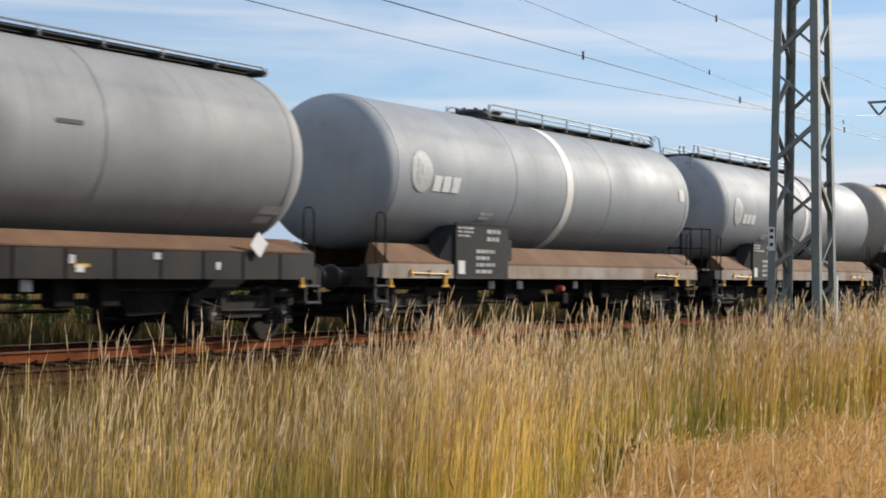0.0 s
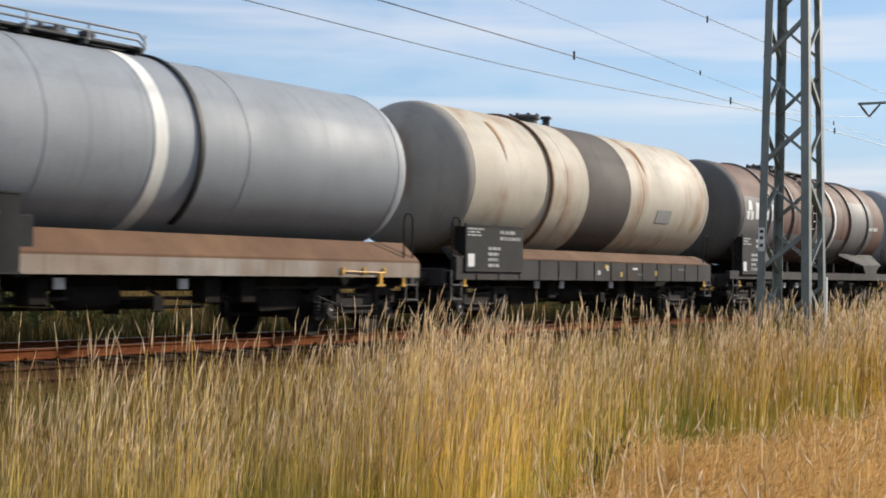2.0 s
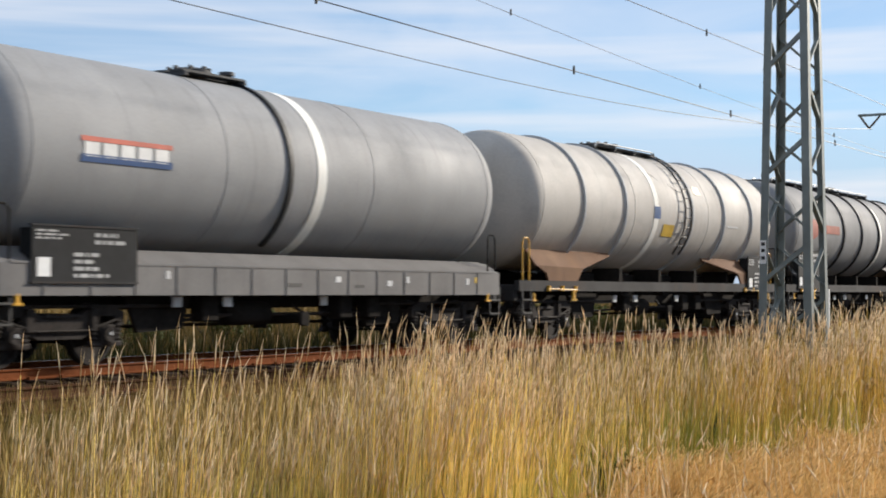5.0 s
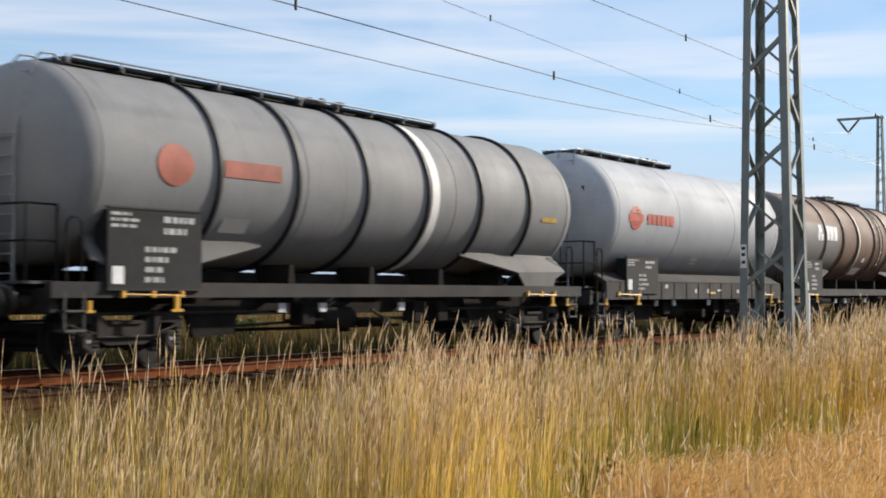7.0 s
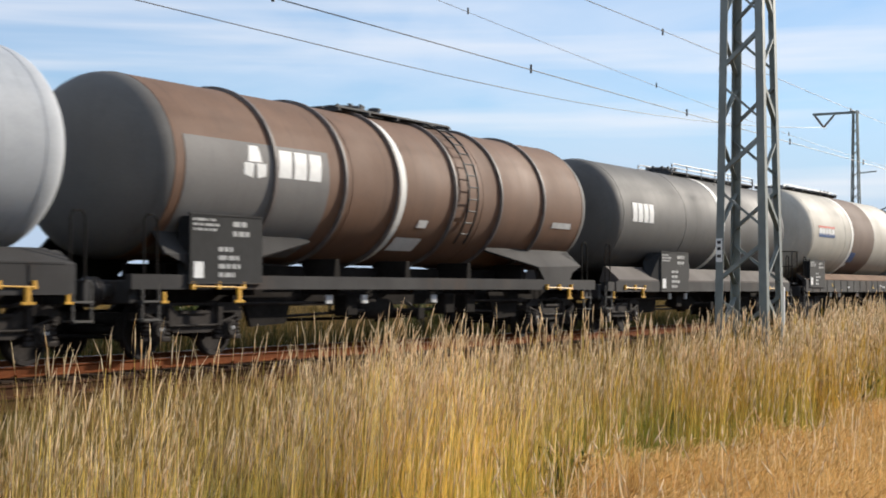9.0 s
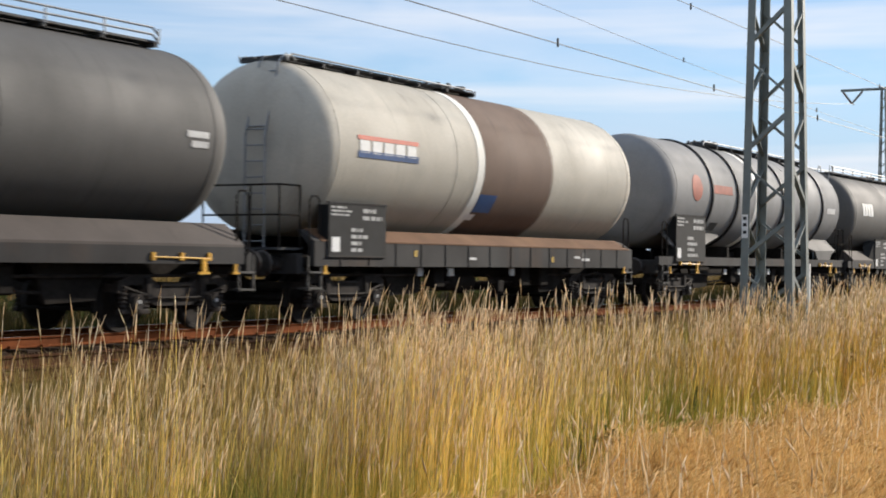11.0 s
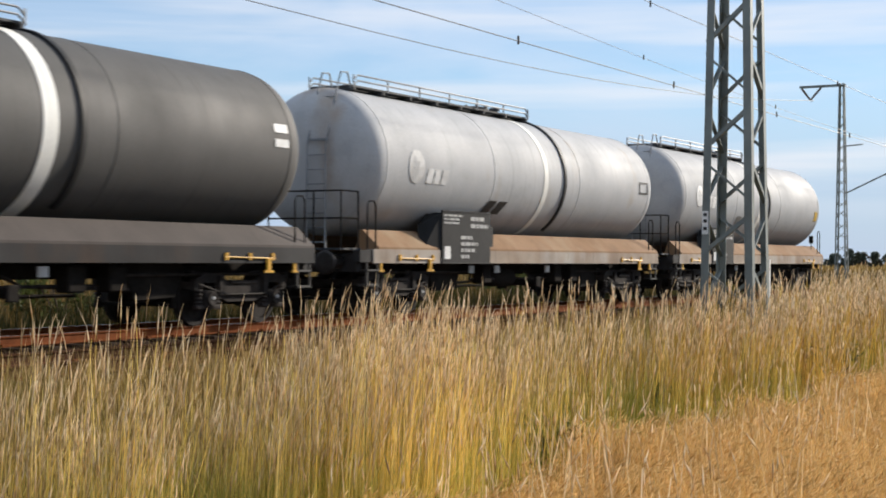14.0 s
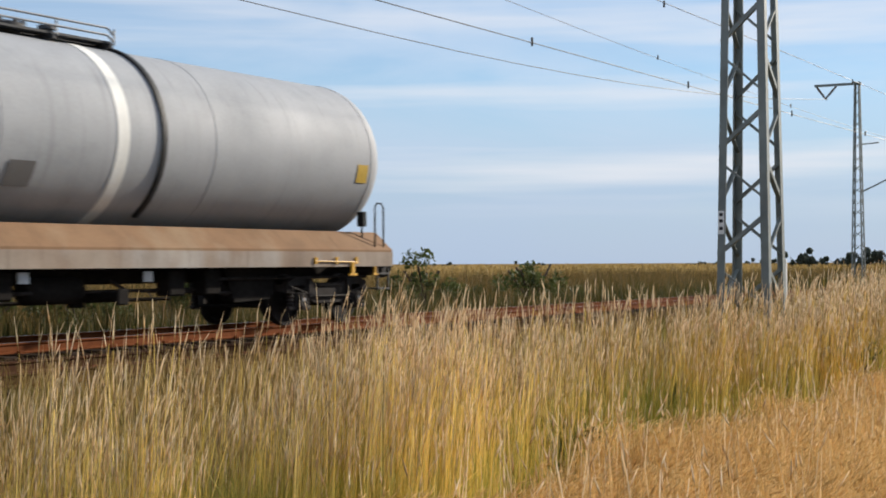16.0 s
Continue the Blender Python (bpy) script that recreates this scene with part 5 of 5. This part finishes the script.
M_BARK = plain("bark", (0.07, 0.05, 0.035), 0.9, 0.3, 8)


def ribbons(rng, x, y, z, h, w, lean, steps, taper, kink=None):
    """Bent blades rooted at x, y, z: returns vertices and quads. lean is how far the tip hangs over."""
    n = len(x)
    d = rng.uniform(0, 2 * np.pi, n) if kink is None else kink
    face = rng.uniform(0, 2 * np.pi, n)
    sx, sy = np.cos(face) * w / 2, np.sin(face) * w / 2
    k = np.linspace(0, 1, steps + 1)
    out = np.zeros((n, steps + 1, 2, 3))
    for i, t in enumerate(k):
        f = (1 - t) if taper else (1 - 0.5 * t)
        cx = x + np.cos(d) * lean * t ** 2
        cy = y + np.sin(d) * lean * t ** 2
        cz = z + h * t - 0.35 * lean * t ** 2 * (lean / np.maximum(h, 0.01))
        out[:, i, 0] = np.stack([cx - sx * f, cy - sy * f, cz], -1)
        out[:, i, 1] = np.stack([cx + sx * f, cy + sy * f, cz], -1)
    base = np.arange(n)[:, None, None] * (2 * (steps + 1))
    q = np.array([(2 * i, 2 * i + 1, 2 * i + 3, 2 * i + 2) for i in range(steps)])[None]
    return out.reshape(-1, 3), (base + q).reshape(-1, 4), out[:, -1].mean(1), d


def spindles(rng, tip, d, length, r, droop):
    """Seed heads: six-pointed spindles that go on from the stem's tip."""
    n = len(tip)
    up = np.stack([np.cos(d) * droop, np.sin(d) * droop, np.sqrt(np.maximum(0.05, 1 - droop ** 2)) * np.ones(n)], -1)
    a = np.stack([-np.sin(d), np.cos(d), np.zeros(n)], -1)
    b = np.cross(up, a)
    mid = tip + up * (length * 0.4)[:, None]
    v = np.stack([tip, mid + a * r[:, None], mid + b * r[:, None], mid - a * r[:, None], mid - b * r[:, None], tip + up * length[:, None]], 1)
    t = np.array([(0, 2, 1), (0, 3, 2), (0, 4, 3), (0, 1, 4), (5, 1, 2), (5, 2, 3), (5, 3, 4), (5, 4, 1)])
    f = (np.arange(n)[:, None, None] * 6 + t[None]).reshape(-1, 3)
    return v.reshape(-1, 3), f


def join(name, mat, pieces, label, category, kind="stuff"):
    vs, qs, k = [], [], 0
    for v, f in pieces:
        if f.shape[1] == 3:
            f = np.concatenate([f, f[:, 2:]], 1)
        vs.append(v)
        qs.append(f + k)
        k += len(v)
    v, q = np.concatenate(vs), np.concatenate(qs)
    tri = q[q[:, 2] == q[:, 3]][:, :3]
    quad = q[q[:, 2] != q[:, 3]]
    d = bpy.data.meshes.new(name)
    d.vertices.add(len(v))
    d.vertices.foreach_set("co", v.astype(np.float32).ravel())
    loops = np.concatenate([quad.ravel(), tri.ravel()]).astype(np.int32)
    d.loops.add(len(loops))
    d.loops.foreach_set("vertex_index", loops)
    d.polygons.add(len(quad) + len(tri))
    d.polygons.foreach_set("loop_start", np.concatenate([np.arange(len(quad)) * 4, len(quad) * 4 + np.arange(len(tri)) * 3]).astype(np.int32))
    d.update(calc_edges=True)
    d.materials.append(mat)
    return tagged(new(name, d), label, category, "", kind)


def soft_noise(x, y, s, seed):
    r = np.random.default_rng(seed)
    t = np.zeros_like(x)
    for i in range(5):
        a, p = r.uniform(0, 6.28), r.uniform(0, 6.28)
        k = s * r.uniform(0.6, 1.6)
        t += np.sin(k * (np.cos(a) * x + np.sin(a) * y) + p)
    return t / 5


def crop_edge(x):
    """Where the crop ends and the verge begins."""
    near = np.maximum(2.55 + 0.078 * x, np.interp(x, [4.5, 6.9, 8.6], [3.0, 3.75, 4.12]))
    return near + 1.3 * np.clip((7.0 - x) / 3, 0, 1) + 0.07 * np.sin(x * 0.9) + 0.05 * np.sin(x * 2.7)


# where fresh grass crowds out the straw: x, y, radius
GREEN_SPOTS = ((9.6, 4.4, 0.5), (10.5, 4.5, 0.4), (11.4, 4.55, 0.35), (24.5, 7.9, 0.9), (4.6, 4.7, 0.4), (5.3, 4.3, 0.4), (13, 4.85, 0.4), (16.5, 5.35, 0.5), (20, 5.6, 0.7), (8.3, 4.45, 0.22), (12.2, 4.85, 0.3), (14.3, 4.85, 0.45), (18, 5.55, 0.6), (6.4, 4.2, 0.25))


def tufts(rng, n, per, near, reach, depth, spread):
    """Stems in tufts along the verge, densest at its edge and nearer the crop path."""
    k = n // per * 2
    x = near * (reach / near) ** rng.random(k)
    y = crop_edge(x) + depth * rng.random(k) ** 1.2 * (1 + np.clip((x - 13) / 7, 0, 3.2))
    chance = np.clip(0.55 + 0.55 * soft_noise(x, y, 2.2, 21) + 0.5 * soft_noise(x, y, 6.0, 22), 0.10, 1.0)
    chance *= 0.5 + 0.5 * np.clip((x / y - 1.0) / 0.6, 0, 1)
    for gx, gy, r in GREEN_SPOTS:
        chance = np.where(np.hypot(x - gx, y - gy) < 1.15 * r, chance * 0.38, chance)
    keep = rng.random(k) < chance
    x, y = x[keep], y[keep]
    k = len(x)
    a = rng.normal(-0.9, 1.1, k)
    s = spread * (1 + x / 25)
    return (np.repeat(x, per) + rng.normal(0, 1, k * per) * np.repeat(s, per), np.repeat(y, per) + rng.normal(0, 1, k * per) * np.repeat(s, per),
            np.repeat(a, per) + rng.normal(0, 0.5, k * per), np.repeat(rng.normal(0, 1, k), per))


def build_verge():
    rng = np.random.default_rng(11)
    # tall flowering stems
    x, y, wind, tone = tufts(rng, 17000, 7, 3.2, 80, 1.05, 0.045)
    z = ground_height(x, y)
    n = len(x)
    back = np.clip((y - crop_edge(x)) / 1.2, 0, 1)
    left = np.clip((1.75 - x / np.maximum(y, 0.1)) / 0.6, 0, 1)
    h = np.where(rng.random(n) < 0.5, rng.uniform(0.55, 0.92, n), rng.uniform(0.88, 1.12, n)) * (1 + 0.09 * tone + 0.12 * soft_noise(x, y, 1.3, 3)) * (1 - 0.12 * back * left) + 0.08
    h = np.where(rng.random(n) < 0.06, rng.uniform(1.15, 1.42, n), h)
    far = np.hypot(x, y)
    w = rng.uniform(0.0040, 0.0095, n) * np.clip(far / 11, 0.75, 2.4)
    v, q, tip, d = ribbons(rng, x, y, z, h, w, np.abs(rng.normal(0.0, 0.085, n)) * h, 4, False, wind)
    slim = rng.uniform(0.0024, 0.0044, n) * np.clip(far / 11, 0.8, 2.2)
    nod = rng.uniform(0.02, 0.30, n)
    sv, sf = spindles(rng, tip, d, rng.uniform(0.11, 0.20, n), slim, nod)
    # the upper half of the head nods further over
    tip2 = tip + np.stack([np.cos(d) * nod, np.sin(d) * nod, np.sqrt(1 - nod ** 2)], -1) * 0.085
    bv, bf = spindles(rng, tip2, d + rng.normal(0, 0.5, n), rng.uniform(0.05, 0.13, n), slim * 0.8, np.clip(nod + rng.uniform(0.0, 0.30, n), 0, 0.93))
    join("seed_heads", M_SEED, [(sv, sf), (bv, bf)], "pale nodding grass seed heads", "grass")
    # the growth towards the mast is browner than the straw nearer by
    brown = np.repeat(rng.random(n) < np.clip((x - 8.5) / 4, 0, 0.85), 4)
    join("tall_dry_grass", M_STEM, [(v, q[~brown])], "tall dry straw-coloured grass with seed heads", "grass")
    join("tall_brown_grass", M_STEM2, [(v, q[brown])], "tall browner grass towards the mast", "grass")
    # greener tufts in the strip
    k = 560
    gx = 4.2 * (60 / 4.2) ** rng.random(k)
    gy = crop_edge(gx) + rng.uniform(-0.1, 0.9, k)
    spot = np.array(GREEN_SPOTS)[rng.integers(0, len(GREEN_SPOTS), k)]
    at_spot = rng.random(k) < 0.75
    gx = np.where(at_spot, spot[:, 0] + rng.normal(0, 0.95, k) * spot[:, 2], gx)
    gy = np.where(at_spot, spot[:, 1] + rng.normal(0, 0.55, k) * spot[:, 2], gy)
    m = 30
    x, y = np.repeat(gx, m) + rng.normal(0, 0.09, k * m), np.repeat(gy, m) + rng.normal(0, 0.09, k * m)
    h = rng.uniform(0.35, 1.0, k * m) * np.repeat(rng.uniform(0.65, 1.1, k), m)
    v, q, tip, d = ribbons(rng, x, y, ground_height(x, y), h, rng.uniform(0.005, 0.011, k * m), rng.uniform(0.05, 0.45, k * m) * h, 3, True)
    join("green_tufts", M_GREEN, [(v, q)], "fresh green grass tufts among the straw", "grass")
    # bent and broken stalks that lie across the rest
    x, y, wind, tone = tufts(rng, 1200, 1, 3.4, 60, 1.2, 0.05)
    n = len(x)
    v, q, tip, d = ribbons(rng, x, y, ground_height(x, y) + 0.1, rng.uniform(0.45, 0.8, n), rng.uniform(0.005, 0.009, n), rng.uniform(0.4, 0.75, n), 4, False)
    join("bent_stalks", M_STEM, [(v, q)], "bent and broken straw stalks", "grass")
    # leaves lower down
    x, y, wind, tone = tufts(rng, 18000, 8, 3.2, 80, 1.2, 0.07)
    n = len(x)
    h = rng.uniform(0.30, 0.85, n) * (0.95 + 0.25 * soft_noise(x, y, 1.3, 3))
    w = rng.uniform(0.005, 0.010, n) * np.clip(np.hypot(x, y) / 11, 0.8, 3)
    v, q, tip, d = ribbons(rng, x, y, ground_height(x, y), h, w, rng.uniform(0.03, 0.35, n) * h, 3, True, wind)
    join("verge_leaves", M_LEAF, [(v, q)], "green and straw grass leaves", "grass")
    # thinner growth between the tall strip and the tracks
    n = 110000
    x = np.where(rng.random(n) < 0.8, 2 + 60 * rng.random(n) ** 1.4, -30 + 120 * rng.random(n))
    y = rng.uniform(4.0, 11.0, n)
    keep = y > crop_edge(x) + 0.6
    x, y = x[keep], y[keep]
    n = len(x)
    h = rng.uniform(0.15, 0.62, n) * (1 + 1.0 * np.clip(x / 30 - 0.7, 0, 1))
    v, q, tip, d = ribbons(rng, x, y, ground_height(x, y), h, rng.uniform(0.010, 0.022, n), 0.2 * h, 2, True)
    join("trackside_grass", M_TRACKSIDE, [(v, q)], "shorter dry grass beside the ballast", "grass")
    # the rest of the verge, off to the side
    n = 14000
    x = np.where(rng.random(n) < 0.75, rng.uniform(-40, 3.5, n), rng.uniform(78, 120, n))
    y = crop_edge(np.clip(x, 0, 60)) + 3.5 * rng.random(n)
    h = rng.uniform(0.5, 1.15, n)
    v, q, tip, d = ribbons(rng, x, y, ground_height(x, y), h, rng.uniform(0.01, 0.02, n), 0.15 * h, 2, False)
    join("verge_grass", M_STEM, [(v, q)], "dry straw-coloured verge grass", "grass")


def build_crop():
    rng = np.random.default_rng(12)
    n = 50000
    x = 4.5 * (75 / 4.5) ** rng.random(n)
    y = crop_edge(x) - 0.1 - (1.2 + 0.35 * x) * rng.random(n) ** 1.2
    h = rng.uniform(0.36, 0.62, n) + 0.12 * soft_noise(x, y, 1.5, 9) + 0.12 * soft_noise(x, y, 5.0, 10)
    scale = np.clip(np.hypot(x, y) / 9, 1, 3)
    wind = rng.normal(-0.9, 0.45, n) + 0.8 * soft_noise(x, y, 0.9, 19)
    v, q, tip, d = ribbons(rng, x, y, 0 * x, h, rng.uniform(0.003, 0.005, n) * scale, rng.uniform(0.06, 0.26, n), 3, False, wind)
    sv, sf = spindles(rng, tip, d, rng.uniform(0.05, 0.09, n), rng.uniform(0.0022, 0.0036, n) * scale ** 0.6, rng.uniform(0.5, 0.97, n))
    m = 5
    at = np.repeat(tip, m, 0) + np.repeat(np.stack([np.cos(d), np.sin(d), 0 * d], -1), m, 0) * rng.uniform(0.0, 0.05, m * n)[:, None]
    av, aq, _, _ = ribbons(rng, at[:, 0], at[:, 1], at[:, 2], rng.uniform(-0.05, 0.09, m * n), np.repeat(0.0023 * scale, m), rng.uniform(0.08, 0.28, m * n), 2, True, np.repeat(d, m) + rng.normal(0, 0.30, m * n))
    join("barley_crop", M_WHEAT, [(v, q), (sv, sf), (av, aq)], "ripe golden barley with drooping bearded ears", "crop")
    n = 420
    x = 5.5 * (24 / 5.5) ** rng.random(n)
    y = crop_edge(x) - 0.05 - 1.8 * rng.random(n) ** 1.3
    v, q, tip, d = ribbons(rng, x, y, 0 * x, rng.uniform(0.62, 0.90, n), rng.uniform(0.005, 0.010, n), rng.uniform(0.02, 0.12, n), 3, False)
    sv, sf = spindles(rng, tip, d, rng.uniform(0.08, 0.14, n), rng.uniform(0.004, 0.006, n), rng.uniform(0.1, 0.6, n))
    join("standing_stalks", M_SEED, [(v, q), (sv, sf)], "pale stalks standing out of the barley", "grass")
    x, y = rng.uniform(-60, 140, 60000), rng.uniform(-40, 12, 60000)
    keep = (np.hypot(x, y) > 1.2) & (y < crop_edge(np.clip(x, 0, 70)) - 0.3)
    x, y = x[keep], y[keep]
    h = rng.uniform(0.45, 0.62, len(x))
    v, q, tip, d = ribbons(rng, x, y, 0 * x, h, rng.uniform(0.012, 0.03, len(x)), 0.2 * h, 2, False)
    join("barley_field", M_WHEAT, [(v, q)], "ripe golden barley field", "crop")


def build_far_side():
    rng = np.random.default_rng(13)
    # weedy bank behind the track
    n = 90000
    x = -30 + 190 * rng.random(n)
    y = 19.8 + 50 * rng.random(n) ** 1.9
    patch = soft_noise(x, y, 0.35, 5)
    h = rng.uniform(0.7, 1.45, n) * (1.0 + 0.30 * patch) * np.clip((y - 18.8) / 3, 0.35, 1)
    gap = np.abs(y - (18.6 + 0.085 * x)) < 0.8
    h = np.where(gap, 0.08, h)
    w = rng.uniform(0.015, 0.045, n)
    v, q, tip, d = ribbons(rng, x, y, ground_height(x, y), h, w, rng.uniform(0.1, 0.4, n) * h, 2, True)
    join("far_weeds", M_WEED, [(v, q)], "brown and dull green weeds on the far bank", "weeds")
    n = 60000
    r = 70 * (900 / 70) ** rng.random(n)
    az = np.radians(rng.uniform(3, 60, n))
    x, y = r * np.cos(az), r * np.sin(az)
    keep = y > 62
    x, y, r = x[keep], y[keep], r[keep]
    h = rng.uniform(0.7, 1.3, len(x)) + 0.2 * soft_noise(x, y, 0.1, 8)
    v, q, tip, d = ribbons(rng, x, y, ground_height(x, y), h, 0.03 + r * 0.0012, 0.2 * h, 2, False)
    join("far_field", M_FARFIELD, [(v, q)], "distant golden field grass", "crop")
    n = 30000
    x = -30 + 150 * rng.random(n)
    y = 19.2 + 2.6 * rng.random(n)
    h = rng.uniform(0.35, 1.05, n) * (1.0 + 0.35 * soft_noise(x, y, 0.5, 6))
    v, q, tip, d = ribbons(rng, x, y, ground_height(x, y), h, rng.uniform(0.012, 0.032, n), rng.uniform(0.1, 0.4, n) * h, 2, True)
    join("bank_growth", M_BANK, [(v, q)], "dull green and brown growth along the track", "weeds")
    # pale path that runs off behind the track
    px = np.linspace(-20, 150, 60)
    gx = np.stack([px, px])
    gy = np.stack([18.25 + 0.085 * px, 18.95 + 0.085 * px]) + 1.0
    sheet("sandy_path", gx, gy, ground_height(gx, gy) + 0.05, M_PATH, "pale sandy path through the weeds", category="path")


def leaf_cloud(rng, n, centre, size, leaf):
    """Small leaves scattered over lumps within a crown."""
    lumps = rng.normal(0, 0.42, (14, 3)) * size + centre
    k = rng.integers(0, 14, n)
    u = rng.normal(0, 1, (n, 3))
    u /= np.linalg.norm(u, axis=1)[:, None]
    p = lumps[k] + u * (0.28 * np.min(size) * rng.uniform(0.5, 1.25, n))[:, None]
    a, b = rng.normal(0, 1, (n, 3)), rng.normal(0, 1, (n, 3))
    a /= np.linalg.norm(a, axis=1)[:, None]
    b /= np.linalg.norm(b, axis=1)[:, None]
    s = leaf * rng.uniform(0.6, 1.3, n)[:, None]
    v = np.stack([p - a * s, p + b * s * 0.5, p + a * s, p - b * s * 0.5], 1).reshape(-1, 3)
    return v, np.arange(4 * n).reshape(n, 4)


def woody(name, x, y, height, width, leaves, leaf, seed, label, category, foliage=M_BUSH):
    rng = np.random.default_rng(seed)
    plant = thing(name, (x, y, 0), label, category, "bushes and trees")
    t = Build()
    for i in range(6):
        a = i * 1.05 + rng.uniform(0, 0.5)
        f = rng.uniform(0.15, 0.4) * width
        p = [(0, 0, -0.1), (0.3 * f * math.cos(a), 0.3 * f * math.sin(a), height * 0.35), (f * math.cos(a), f * math.sin(a), height * rng.uniform(0.65, 0.85))]
        t.tube(p, 0.018 * height, 5)
    part("trunk", t, M_BARK, plant)
    v, q = leaf_cloud(rng, leaves, np.array([0, 0, height * 0.50]), np.array([width * 0.55, width * 0.55, height * 0.5]), leaf)
    v[:, 2] = np.maximum(v[:, 2], 0.05)
    part("crown", raw_mesh("crown", v, q, foliage), foliage, plant)


def build_bushes():
    for i, (x, y, h, w) in enumerate(((44.8, 22.4, 2.0, 2.6), (41.4, 24.4, 2.0, 2.2), (33.5, 27, 1.4, 2.4), (30, 25, 1.2, 2.2), (26, 24.5, 1.3, 2.6), (22, 23.5, 1.2, 2.4), (17, 23, 1.4, 3.0), (12, 23, 1.3, 2.8))):
        woody("bush", x, y, h, w, 1500, 0.09, 50 + i, "dull green bush among the dry weeds", "bush")
    woody("elder_bush", 28.25, 9.45, 1.35, 1.0, 700, 0.06, 71, "green weeds growing inside the mast's foot", "bush")
    for i, (x, y, h, w) in enumerate(((9.25, 4.40, 0.75, 0.45), (11.6, 4.45, 0.80, 0.42), (16.2, 4.45, 0.75, 0.85), (14.0, 4.5, 0.6, 0.4), (22.5, 5.2, 0.8, 1.1))):
        woody("low_bush", x, y, h, w, 700, 0.030, 72 + i, "low green weeds at the crop's edge", "bush")
    for i, (az, r, h, w) in enumerate(((16.6, 300, 6.5, 5.5), (15.2, 330, 5.0, 7), (14.8, 330, 6.0, 8), (14.2, 320, 8.0, 9), (13.6, 320, 8.5, 10), (13.0, 310, 9.0, 10), (12.3, 310, 8.0, 10), (11.6, 310, 8.5, 10), (18.0, 420, 5.0, 8), (20.0, 450, 4.0, 10), (30.5, 420, 4.0, 9), (33.0, 430, 4.0, 12), (26.5, 460, 4.0, 8), (10.8, 310, 9.0, 11))):
        a = radians(az)
        woody("tree", r * math.cos(a), r * math.sin(a), h * 0.50, w * 1.5, 3600, 0.36, 80 + i, "distant dark green tree on the horizon", "tree", M_TREE)


build_verge()
build_crop()
build_far_side()
build_bushes()
motions()
